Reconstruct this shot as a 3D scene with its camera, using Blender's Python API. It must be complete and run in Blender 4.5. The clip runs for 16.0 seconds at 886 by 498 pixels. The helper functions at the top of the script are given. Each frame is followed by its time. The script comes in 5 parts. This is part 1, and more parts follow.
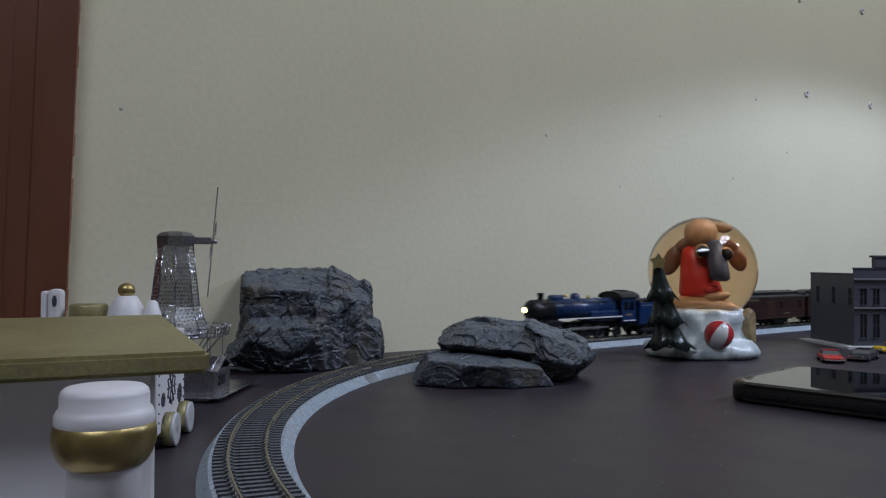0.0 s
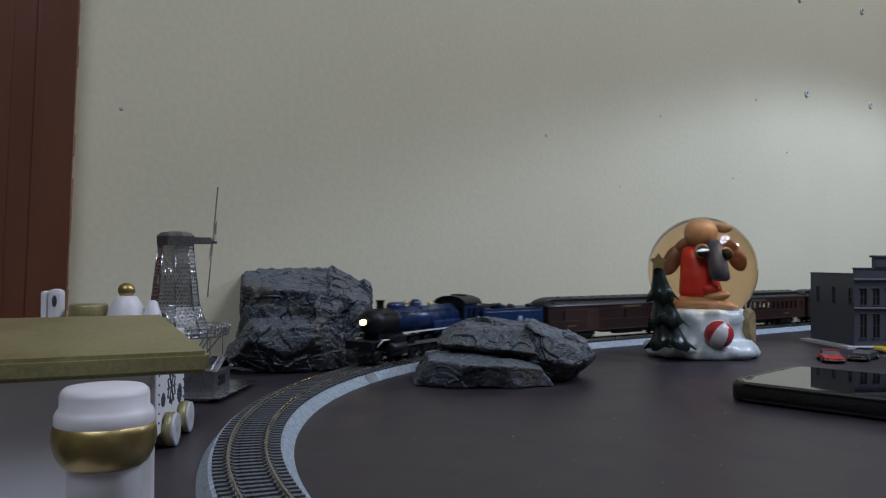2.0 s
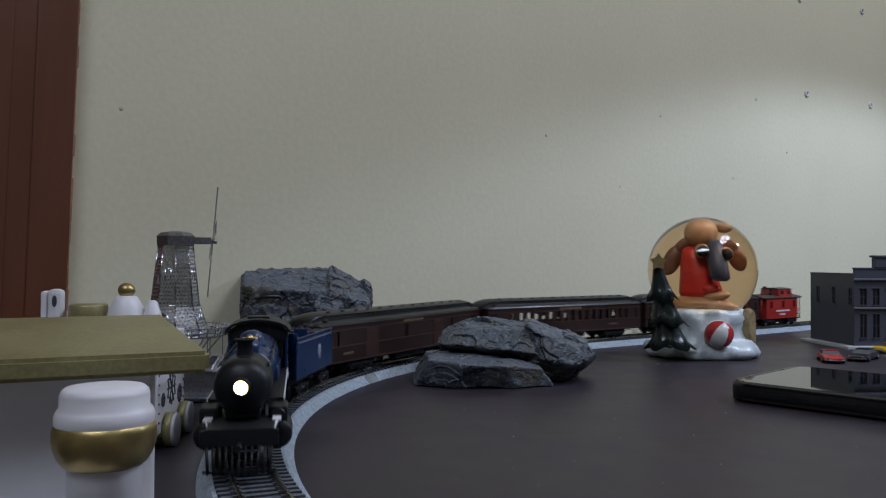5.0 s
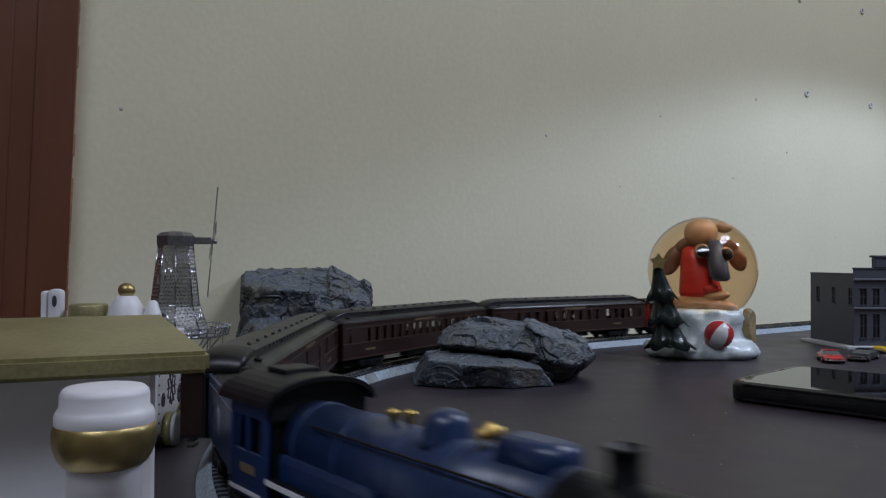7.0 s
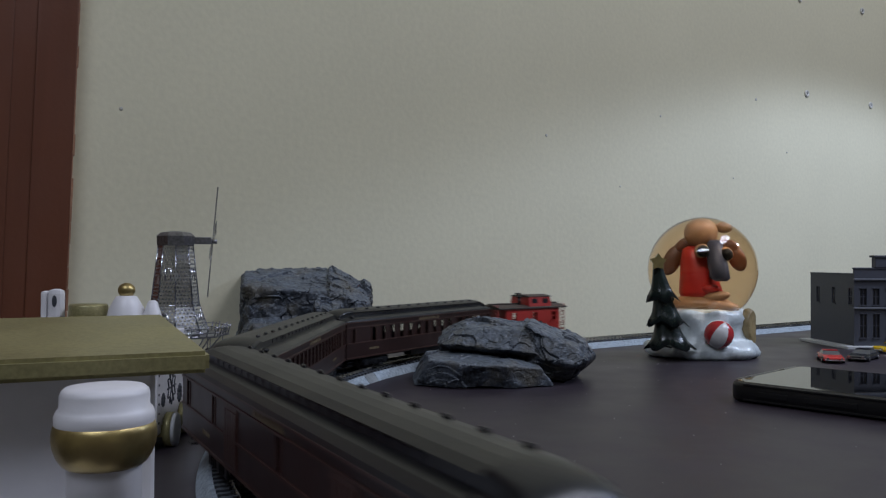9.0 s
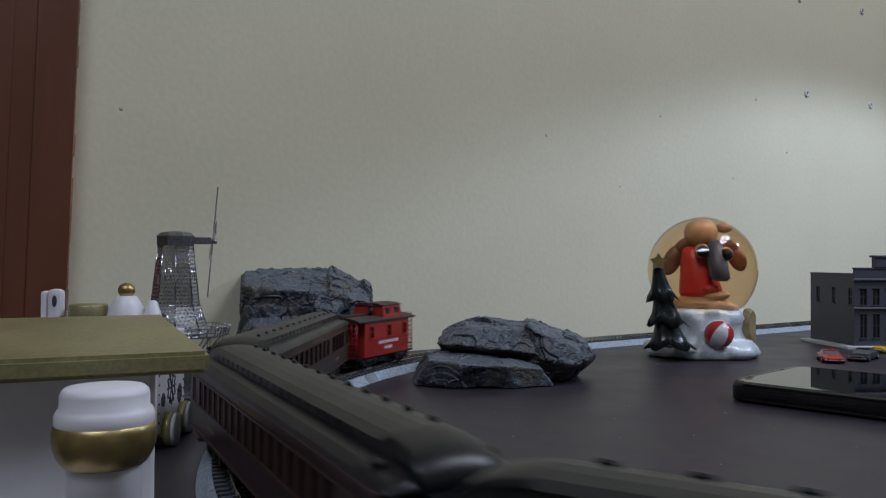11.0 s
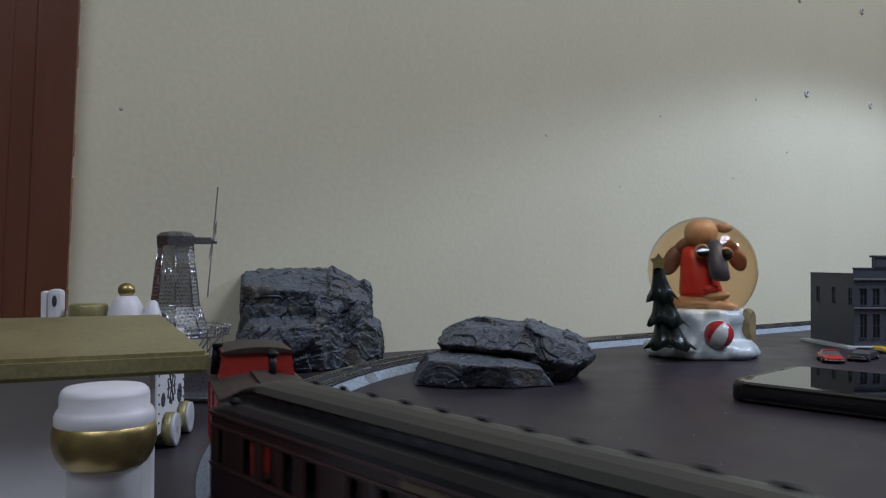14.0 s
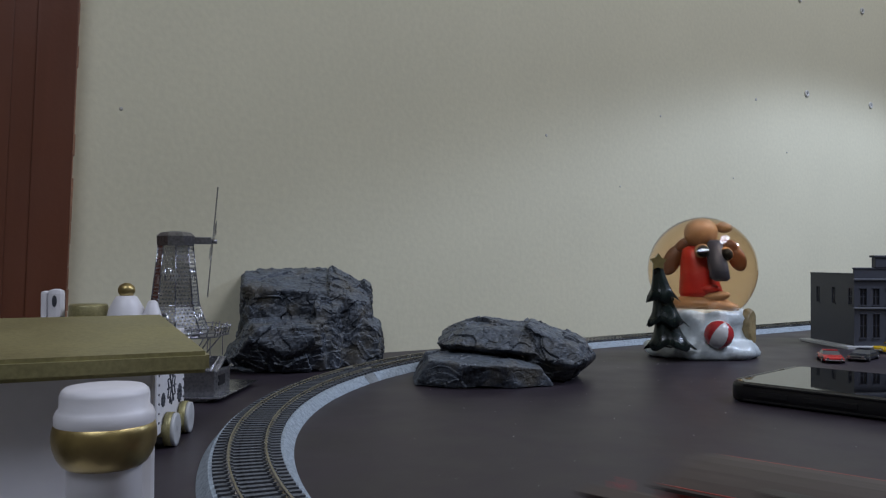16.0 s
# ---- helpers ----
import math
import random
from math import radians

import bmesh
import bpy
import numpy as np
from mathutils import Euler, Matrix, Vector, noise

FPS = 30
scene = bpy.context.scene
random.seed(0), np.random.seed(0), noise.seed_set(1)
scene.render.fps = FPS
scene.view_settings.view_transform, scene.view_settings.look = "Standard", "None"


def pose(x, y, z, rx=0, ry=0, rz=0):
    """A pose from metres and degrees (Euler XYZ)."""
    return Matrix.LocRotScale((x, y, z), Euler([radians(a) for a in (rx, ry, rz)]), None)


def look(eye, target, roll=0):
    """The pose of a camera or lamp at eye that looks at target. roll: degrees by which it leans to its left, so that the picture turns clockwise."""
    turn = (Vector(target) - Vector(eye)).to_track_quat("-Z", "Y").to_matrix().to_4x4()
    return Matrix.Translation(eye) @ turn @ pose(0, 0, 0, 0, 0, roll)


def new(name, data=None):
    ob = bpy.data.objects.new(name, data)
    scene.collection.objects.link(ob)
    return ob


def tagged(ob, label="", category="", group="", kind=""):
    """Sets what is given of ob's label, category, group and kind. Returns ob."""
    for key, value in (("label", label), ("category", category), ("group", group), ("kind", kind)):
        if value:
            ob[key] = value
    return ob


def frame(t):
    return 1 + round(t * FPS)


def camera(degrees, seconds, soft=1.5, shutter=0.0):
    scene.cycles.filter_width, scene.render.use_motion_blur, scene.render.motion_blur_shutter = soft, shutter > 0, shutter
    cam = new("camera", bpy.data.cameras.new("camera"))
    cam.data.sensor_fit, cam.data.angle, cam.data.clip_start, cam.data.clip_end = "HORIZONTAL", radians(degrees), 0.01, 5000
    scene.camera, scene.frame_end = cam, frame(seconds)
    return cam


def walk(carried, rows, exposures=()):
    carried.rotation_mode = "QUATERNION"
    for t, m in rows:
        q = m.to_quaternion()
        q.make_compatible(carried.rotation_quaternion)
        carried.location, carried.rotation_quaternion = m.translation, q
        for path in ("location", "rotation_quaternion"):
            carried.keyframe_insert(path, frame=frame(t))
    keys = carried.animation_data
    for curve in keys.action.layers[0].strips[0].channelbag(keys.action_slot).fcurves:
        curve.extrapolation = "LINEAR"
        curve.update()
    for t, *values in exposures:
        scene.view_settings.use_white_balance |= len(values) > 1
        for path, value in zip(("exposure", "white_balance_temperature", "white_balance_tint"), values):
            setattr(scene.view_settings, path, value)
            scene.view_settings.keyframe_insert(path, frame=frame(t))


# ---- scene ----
cam = camera(57.72, 16.0, soft=1.25, shutter=1.1)
EYE = (0.0, 0.0, 0.09353)
EYE_POSE = pose(*EYE, 90.888, 0, 0) @ pose(0, 0, 0, 0, 0, 0.27)
walk(cam, [(0.0, EYE_POSE), (16.0, EYE_POSE)], exposures=[(0.0, 0.0), (16.0, 0.0)])

# ---- light ----
world = bpy.data.worlds.new("world")
scene.world = world
world.use_nodes = True
world.node_tree.nodes["Background"].inputs[0].default_value = (0.5, 0.5, 0.45, 1)
world.node_tree.nodes["Background"].inputs[1].default_value = 0.02


def lamp(name, kind, place, aim, power, colour, size=0.1, size_y=0.0):
    data = bpy.data.lights.new(name, kind)
    data.energy, data.color = power, colour
    if kind == "AREA":
        data.shape, data.size, data.size_y = "RECTANGLE", size, size_y or size
    else:
        data.shadow_soft_size = size
    ob = new(name, data)
    ob.matrix_world = look(place, aim)
    return data


# ceiling light of the room, and the cool shaded lamp above the far end of the table
lamp("ceiling_lamp", "AREA", (1.25, 0.35, 1.62), (0.7, 0.6, 0.0), 15.8, (0.79, 0.835, 1.0), 0.9, 0.3)
lamp("ceiling_lamp", "AREA", (-0.25, -0.75, 1.60), (-0.1, 0.3, 0.0), 11.4, (0.75, 0.82, 1.0), 0.9, 0.3)
desk = lamp("desk_lamp", "SPOT", (1.072, 0.748, 0.674), (1.072, 0.748, 0.0), 16.2, (0.605, 0.725, 1.0), 0.035)
desk.spot_size, desk.spot_blend = radians(138), 0.17


# ---- materials ----
def mat(name, colour, rough=0.6, metal=0.0, vary=0.25, grain=300.0, bump=0.15, blotch=25.0, spec=0.5, dust_toplight=0.0, dust_toplight_colour=(0.35, 0.34, 0.32)):
    m = bpy.data.materials.new(name)
    m.use_nodes = True
    n, l = m.node_tree.nodes, m.node_tree.links
    b = n["Principled BSDF"]
    b.inputs["Metallic"].default_value, b.inputs["Specular IOR Level"].default_value = metal, spec
    tc = n.new("ShaderNodeTexCoord")
    fine, wide = n.new("ShaderNodeTexNoise"), n.new("ShaderNodeTexNoise")
    fine.inputs["Scale"].default_value, fine.inputs["Detail"].default_value = grain, 4
    wide.inputs["Scale"].default_value, wide.inputs["Detail"].default_value = blotch, 5
    for x in (fine, wide):
        l.new(tc.outputs["Object"], x.inputs["Vector"])
    mix = n.new("ShaderNodeMix")
    mix.data_type = "RGBA"
    dark = [c * (1 - vary) for c in colour]
    light = [min(1, c * (1 + vary)) for c in colour]
    mix.inputs["A"].default_value, mix.inputs["B"].default_value = (*dark, 1), (*light, 1)
    add = n.new("ShaderNodeMath")
    add.operation = "ADD"
    l.new(fine.outputs["Fac"], add.inputs[0])
    l.new(wide.outputs["Fac"], add.inputs[1])
    half = n.new("ShaderNodeMath")
    half.operation, half.use_clamp = "MULTIPLY_ADD", True
    half.inputs[1].default_value, half.inputs[2].default_value = 2.0, -1.5
    l.new(add.outputs[0], half.inputs[0])
    l.new(half.outputs[0], mix.inputs["Factor"])
    last = mix.outputs["Result"]
    # Tint for upward faces: dust on train and ties, painted light on rock
    if dust_toplight:
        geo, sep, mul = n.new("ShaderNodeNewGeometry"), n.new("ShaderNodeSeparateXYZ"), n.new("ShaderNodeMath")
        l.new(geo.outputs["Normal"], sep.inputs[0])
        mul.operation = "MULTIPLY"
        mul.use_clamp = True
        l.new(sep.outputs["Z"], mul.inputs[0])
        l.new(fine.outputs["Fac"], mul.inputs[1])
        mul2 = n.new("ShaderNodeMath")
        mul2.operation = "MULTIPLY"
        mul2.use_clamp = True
        mul2.inputs[1].default_value = dust_toplight
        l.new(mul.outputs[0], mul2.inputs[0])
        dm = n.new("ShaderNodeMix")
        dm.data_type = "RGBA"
        dm.inputs["B"].default_value = (*dust_toplight_colour, 1)
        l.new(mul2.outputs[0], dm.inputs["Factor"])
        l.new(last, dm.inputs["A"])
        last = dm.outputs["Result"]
    l.new(last, b.inputs["Base Color"])
    rr = n.new("ShaderNodeMapRange")
    spread = min(0.12, rough * 0.4)
    rr.inputs["To Min"].default_value, rr.inputs["To Max"].default_value = rough - spread, min(1, rough + spread)
    l.new(wide.outputs["Fac"], rr.inputs["Value"])
    l.new(rr.outputs["Result"], b.inputs["Roughness"])
    if bump:
        bp = n.new("ShaderNodeBump")
        bp.inputs["Strength"].default_value, bp.inputs["Distance"].default_value = bump, 0.3 / grain
        l.new(fine.outputs["Fac"], bp.inputs["Height"])
        l.new(bp.outputs["Normal"], b.inputs["Normal"])
    return m


def glow(name, colour, strength):
    m = mat(name, colour, 0.3)
    b = m.node_tree.nodes["Principled BSDF"]
    b.inputs["Emission Color"].default_value = (*colour, 1)
    b.inputs["Emission Strength"].default_value = strength
    return m


def wood(name, dark, light, scale, stretch, rough):
    """Streaky grain along the local z."""
    m = mat(name, dark, rough)
    n, l = m.node_tree.nodes, m.node_tree.links
    tc, mp, no, mix = n.new("ShaderNodeTexCoord"), n.new("ShaderNodeMapping"), n.new("ShaderNodeTexNoise"), n.new("ShaderNodeMix")
    mp.inputs["Scale"].default_value = (scale, scale, scale / stretch)
    no.inputs["Scale"].default_value, no.inputs["Detail"].default_value = 1.0, 6
    l.new(tc.outputs["Object"], mp.inputs[0])
    l.new(mp.outputs[0], no.inputs["Vector"])
    mix.data_type = "RGBA"
    mix.inputs["A"].default_value, mix.inputs["B"].default_value = (*dark, 1), (*light, 1)
    l.new(no.outputs["Fac"], mix.inputs["Factor"])
    l.new(mix.outputs["Result"], n["Principled BSDF"].inputs["Base Color"])
    return m


M_WALL = mat("wall_paint", (0.70, 0.665, 0.495), 0.75, vary=0.04, grain=190, bump=0.12, blotch=5, spec=0.25)
M_ROOM = mat("room_paint", (0.55, 0.53, 0.42), 0.8, vary=0.05, grain=60, bump=0.1, blotch=2)
M_FLOOR = mat("floor_tile", (0.25, 0.22, 0.2), 0.5, vary=0.1, grain=30, blotch=3)
M_DOOR = wood("door_wood", (0.088, 0.028, 0.013), (0.160, 0.052, 0.025), 60, 14, 0.45)
M_TABLE = mat("table_laminate", (0.030, 0.0235, 0.031), 0.45, vary=0.25, grain=900, bump=0.06, blotch=22, spec=0.38)
M_BALLAST = mat("grey_ballast", (0.31, 0.365, 0.415), 0.9, vary=0.35, grain=1300, bump=0.5, blotch=420)
M_BALLAST_DARK = mat("dark_ballast", (0.22, 0.24, 0.25), 0.9, vary=0.3, grain=900, bump=0.6, blotch=60)
M_TIE = mat("black_tie", (0.034, 0.036, 0.042), 0.5, vary=0.6, grain=700, bump=0.2, blotch=120, dust_toplight=0.9, dust_toplight_colour=(0.20, 0.23, 0.27))
M_RAIL = mat("brass_rail", (0.52, 0.48, 0.39), 0.28, metal=1.0, vary=0.2, grain=500, bump=0.05)
# light from above put into the rock's colour: faces turned up are paler
M_ROCK = mat("slate_rock", (0.034, 0.040, 0.051), 0.45, vary=0.95, grain=420, bump=0.4, blotch=60, spec=0.5, dust_toplight=0.95, dust_toplight_colour=(0.17, 0.205, 0.245))


def add_stain(m, colour, scale, low, high, amount):
    """Mixes patches of another mineral into a material."""
    n, l = m.node_tree.nodes, m.node_tree.links
    b = n["Principled BSDF"]
    before = b.inputs["Base Color"].links[0].from_socket
    tc, no, rg, mix = n.new("ShaderNodeTexCoord"), n.new("ShaderNodeTexNoise"), n.new("ShaderNodeMapRange"), n.new("ShaderNodeMix")
    no.inputs["Scale"].default_value, no.inputs["Detail"].default_value = scale, 6
    l.new(tc.outputs["Object"], no.inputs["Vector"])
    l.new(no.outputs["Fac"], rg.inputs["Value"])
    rg.inputs["From Min"].default_value, rg.inputs["From Max"].default_value, rg.inputs["To Max"].default_value = low, high, amount
    mix.data_type = "RGBA"
    l.new(rg.outputs["Result"], mix.inputs["Factor"])
    l.new(before, mix.inputs["A"])
    mix.inputs["B"].default_value = (*colour, 1)
    l.new(mix.outputs["Result"], b.inputs["Base Color"])


add_stain(M_ROCK, (0.11, 0.095, 0.065), 38, 0.52, 0.68, 0.55)
add_stain(M_ROCK, (0.26, 0.28, 0.30), 150, 0.62, 0.70, 0.5)
add_stain(M_TABLE, (0.075, 0.07, 0.075), 60, 0.62, 0.80, 0.15)
M_BLUE = mat("blue_enamel", (0.007, 0.027, 0.092), 0.30, vary=0.12, grain=400, bump=0.03, dust_toplight=0.12)
M_BLACK = mat("black_enamel", (0.008, 0.0088, 0.011), 0.42, vary=0.3, grain=500, bump=0.05, spec=0.28, dust_toplight=0.02)
M_IRON = mat("dark_iron", (0.02, 0.019, 0.02), 0.5, metal=0.6, vary=0.3, grain=500)
M_STEEL = mat("bright_steel", (0.55, 0.55, 0.55), 0.3, metal=1.0, vary=0.1, grain=700)
M_WHITELINE = mat("white_line", (0.7, 0.7, 0.72), 0.5, vary=0.08)
M_BRASS = mat("brass_fitting", (0.55, 0.38, 0.12), 0.35, metal=1.0, vary=0.15)
M_MAROON = mat("maroon_paint", (0.024, 0.0105, 0.009), 0.36, vary=0.2, grain=500, bump=0.04)
M_MAROON_TRIM = mat("maroon_trim", (0.050, 0.023, 0.018), 0.4, vary=0.15, grain=500, bump=0.04)
M_ROOF = mat("coach_roof", (0.010, 0.011, 0.0125), 0.36, vary=0.3, grain=600, bump=0.1, spec=0.4, dust_toplight=0.05, dust_toplight_colour=(0.08, 0.08, 0.08))
M_CABROOF = mat("caboose_roof", (0.035, 0.022, 0.018), 0.6, vary=0.3, grain=500, bump=0.1, dust_toplight=0.3, dust_toplight_colour=(0.14, 0.11, 0.09))
M_RED = mat("caboose_red", (0.33, 0.022, 0.016), 0.45, vary=0.12, grain=400, bump=0.05)
M_GOLD_LINE = mat("gold_letter", (0.17, 0.13, 0.075), 0.5, vary=0.1)
M_LIGHT = glow("headlight_glow", (1.0, 0.80, 0.26), 11.0)
M_GREY = mat("grey_plastic", (0.050, 0.054, 0.070), 0.55, vary=0.12, grain=500, bump=0.08)
M_GREY_DARK = mat("dark_window", (0.012, 0.012, 0.016), 0.3, vary=0.2)
M_GREY_LINE = mat("pale_trim", (0.13, 0.14, 0.16), 0.5, vary=0.1)
M_WHITE = mat("white_paint", (0.74, 0.73, 0.76), 0.4, vary=0.04, grain=200, bump=0.06, blotch=30)
M_PLATE = mat("pale_plastic", (0.48, 0.49, 0.50), 0.5, vary=0.05)
M_GOLD = mat("gold_glitter", (0.31, 0.28, 0.135), 0.42, metal=0.4, vary=0.2, grain=900, bump=0.15, blotch=40)
M_GOLD_BALL = mat("gold_ball", (0.43, 0.33, 0.14), 0.38, metal=0.85, vary=0.35, grain=160)
M_PRINT = mat("grey_print", (0.05, 0.055, 0.07), 0.6, vary=0.1)
M_TIN = mat("etched_steel", (0.72, 0.74, 0.80), 0.25, metal=1.0, vary=0.25, grain=500, bump=0.1, blotch=60)
M_TIN_DARK = mat("dark_steel", (0.27, 0.27, 0.29), 0.35, metal=0.9, vary=0.3, grain=500)
M_SNOW = mat("glazed_snow", (0.55, 0.61, 0.63), 0.28, vary=0.16, grain=170, bump=0.3, blotch=45)
M_TREE = mat("green_resin", (0.008, 0.015, 0.013), 0.28, vary=0.4, grain=220, bump=0.2, blotch=60)
M_STAR = mat("gold_star", (0.45, 0.36, 0.16), 0.25, metal=0.7, vary=0.2)
M_BALL_RED = mat("ball_red", (0.42, 0.03, 0.035), 0.22, vary=0.08)
M_BALL_WHITE = mat("ball_white", (0.62, 0.62, 0.62), 0.22, vary=0.05)
M_GLOBE = bpy.data.materials.new("amber_globe")
M_GLOBE.use_nodes = True
for key, value in (("Base Color", (0.87, 0.60, 0.35, 1)), ("Roughness", 0.0), ("IOR", 1.10), ("Transmission Weight", 1.0), ("Coat Weight", 1.0), ("Coat IOR", 1.5), ("Coat Roughness", 0.03)):
    M_GLOBE.node_tree.nodes["Principled BSDF"].inputs[key].default_value = value
M_OCHRE = mat("ochre_resin", (0.26, 0.20, 0.10), 0.4, vary=0.3, grain=150, bump=0.2)
M_FUR = mat("tan_resin", (0.42, 0.25, 0.13), 0.4, vary=0.15, grain=150)
M_FUR_DARK = mat("brown_resin", (0.16, 0.055, 0.018), 0.4, vary=0.2, grain=150)
M_CLOTH = mat("red_resin", (0.50, 0.022, 0.014), 0.35, vary=0.1)
M_SLATE = mat("slate_resin", (0.060, 0.072, 0.12), 0.4, vary=0.2)
M_CASE = mat("black_case", (0.007, 0.007, 0.0075), 0.42, vary=0.2, grain=900, bump=0.08)
M_SCREEN = mat("black_screen", (0.006, 0.006, 0.007), 0.03, vary=0.0, bump=0.0, spec=0.9)
M_CAR_RED = mat("car_red", (0.50, 0.02, 0.02), 0.25, vary=0.05)
M_CAR_DARK = mat("car_dark", (0.015, 0.017, 0.022), 0.2, vary=0.1)
M_CAR_YELLOW = mat("car_yellow", (0.62, 0.40, 0.01), 0.25, vary=0.05)
M_TYRE = mat("tyre", (0.012, 0.012, 0.012), 0.7)
M_CLEAR = mat("car_glass", (0.06, 0.065, 0.075), 0.05, vary=0.0, bump=0.0)
M_EDGE = mat("pale_edge", (0.32, 0.17, 0.10), 0.7, vary=0.3)
M_NAIL = mat("nail_mark", (0.46, 0.45, 0.42), 0.7, vary=0.2)
M_CRUMB = mat("crumb", (0.6, 0.6, 0.58), 0.8, vary=0.2)
M_BEDTOP = mat("dark_track_base", (0.085, 0.092, 0.10), 0.8, vary=0.35, grain=900, bump=0.5, blotch=60)
M_CREST = mat("crest", (0.28, 0.29, 0.35), 0.5, vary=0.2)
M_SCREW = mat("wall_plug", (0.62, 0.61, 0.57), 0.35, vary=0.1)


# ---- mesh helpers: shapes in millimetres, joined into one mesh a part ----
def box(bm, x0, x1, y0, y1, z0, z1, bevel=0.0, mi=0):
    r = bmesh.ops.create_cube(bm, size=1.0)
    for v in r["verts"]:
        v.co = Vector((x0 + (v.co.x + 0.5) * (x1 - x0), y0 + (v.co.y + 0.5) * (y1 - y0), z0 + (v.co.z + 0.5) * (z1 - z0)))
    fs = {f for v in r["verts"] for f in v.link_faces}
    for f in fs:
        f.material_index = mi
    if bevel:
        es = {e for v in r["verts"] for e in v.link_edges}
        bmesh.ops.bevel(bm, geom=list(es), offset=bevel, segments=2, profile=0.6, affect="EDGES")
    return bm


def rod(bm, a, b, r, seg=12, r2=None, mi=0):
    """A closed cone or cylinder from a to b."""
    a, b = Vector(a), Vector(b)
    q = (b - a).to_track_quat("Z", "Y").to_matrix().to_4x4()
    res = bmesh.ops.create_cone(bm, cap_ends=True, segments=seg, radius1=r, radius2=r if r2 is None else r2, depth=(b - a).length,
                                matrix=Matrix.Translation((a + b) / 2) @ q)
    for f in {f for v in res["verts"] for f in v.link_faces}:
        f.material_index = mi
        f.smooth = len(f.verts) == 4
    return bm


def lathe(bm, profile, seg=32, at=(0, 0, 0), axis="z", mi=0):
    """Turns (radius, height) pairs round an axis."""
    rings = []
    for r, h in profile:
        ring = []
        for i in range(seg):
            a = 2 * math.pi * i / seg
            c = (r * math.cos(a), r * math.sin(a), h)
            if axis == "x":
                c = (h, c[0], c[1])
            elif axis == "y":
                c = (c[0], h, c[1])
            ring.append(bm.verts.new((c[0] + at[0], c[1] + at[1], c[2] + at[2])))
        rings.append(ring)
    fs = []
    for p, q in zip(rings, rings[1:]):
        for i in range(seg):
            f = bm.faces.new((p[i], p[(i + 1) % seg], q[(i + 1) % seg], q[i]))
            f.smooth = True
            fs.append(f)
    for ring in (rings[0], rings[-1]):
        fs.append(bm.faces.new(ring))
    for f in fs:
        f.material_index = mi
    bmesh.ops.recalc_face_normals(bm, faces=fs)
    return bm


def loft(bm, sections, mi=0, smooth=False):
    """Joins closed loops of equal length, with caps."""
    rows = [[bm.verts.new(p) for p in s] for s in sections]
    k = len(rows[0])
    fs = []
    for p, q in zip(rows, rows[1:]):
        for i in range(k):
            f = bm.faces.new((p[i], p[(i + 1) % k], q[(i + 1) % k], q[i]))
            f.smooth = smooth
            fs.append(f)
    fs += [bm.faces.new(rows[0]), bm.faces.new(rows[-1])]
    for f in fs:
        f.material_index = mi
    bmesh.ops.recalc_face_normals(bm, faces=fs)
    return bm


def ball(bm, c, r, sub=3, squash=(1, 1, 1), mi=0, turn=None):
    res = bmesh.ops.create_icosphere(bm, subdivisions=sub, radius=1)
    for v in res["verts"]:
        p = Vector((v.co.x * r * squash[0], v.co.y * r * squash[1], v.co.z * r * squash[2]))
        if turn:
            p.rotate(Euler([radians(a) for a in turn]))
        v.co = p + Vector(c)
    for f in {f for v in res["verts"] for f in v.link_faces}:
        f.smooth, f.material_index = True, mi
    return bm


def mesh_of(name, bm, mats):
    bmesh.ops.scale(bm, vec=(0.001,) * 3, verts=bm.verts)
    me = bpy.data.meshes.new(name)
    bm.to_mesh(me)
    bm.free()
    for m in mats if isinstance(mats, (list, tuple)) else [mats]:
        me.materials.append(m)
    return me


def part(name, bm, mats, parent, label=""):
    ob = new(name, mesh_of(name, bm, mats))
    ob.parent = parent
    return tagged(ob, label)


def thing(name, m, label, category, group="", kind=""):
    ob = new(name)
    ob.empty_display_size = 0.02
    ob.matrix_world = m
    return tagged(ob, label, category, group, kind)


def single(name, bm, mats, m, label, category, group="", kind=""):
    ob = new(name, mesh_of(name, bm, mats))
    ob.matrix_world = m
    return tagged(ob, label, category, group, kind)


def mm(x, y, z=0.0, rz=0.0):
    return pose(x / 1000, y / 1000, z / 1000, 0, 0, rz)


B = bmesh.new

# ---- the room ----
WALL_TURN = 34.0
WALL_AT = (-48.8, 836.3)
wu = Vector((math.cos(radians(WALL_TURN)), math.sin(radians(WALL_TURN))))


def wall_point(k, d=0.0):
    """k mm along the wall, d mm out from it towards the table."""
    return WALL_AT[0] + wu.x * k + wu.y * d, WALL_AT[1] + wu.y * k - wu.x * d


WALL_POSE = mm(*WALL_AT, 0, WALL_TURN)
DOOR_K = -315.0
single("wall_north", box(B(), DOOR_K - 40, 3200, 0, 120, -750, 1700), M_WALL, WALL_POSE, "cream plaster wall with faint roller marks", "wall", kind="structure")
frame_ob = thing("door_1", WALL_POSE @ mm(DOOR_K, 0, 100) @ pose(0, 0, 0, 0, 1.7, 0) @ mm(-DOOR_K, 0, -100), "dark reddish-brown wooden door frame beside the wall", "door frame", kind="structure")
bm = B()
box(bm, DOOR_K - 30, DOOR_K, -14, -1, -840, 1680, 1.5)
part("jamb", bm, M_DOOR, frame_ob)
bm = B()
box(bm, DOOR_K - 900, DOOR_K - 28, -12.8, -1.5, -840, 1680, 1.0)
part("door_leaf", bm, M_DOOR, frame_ob)
bm = B()
box(bm, DOOR_K - 60, DOOR_K - 46, -14, -11.5, -840, 1680, 1.2)
part("moulding", bm, M_DOOR, frame_ob)
bm = B()
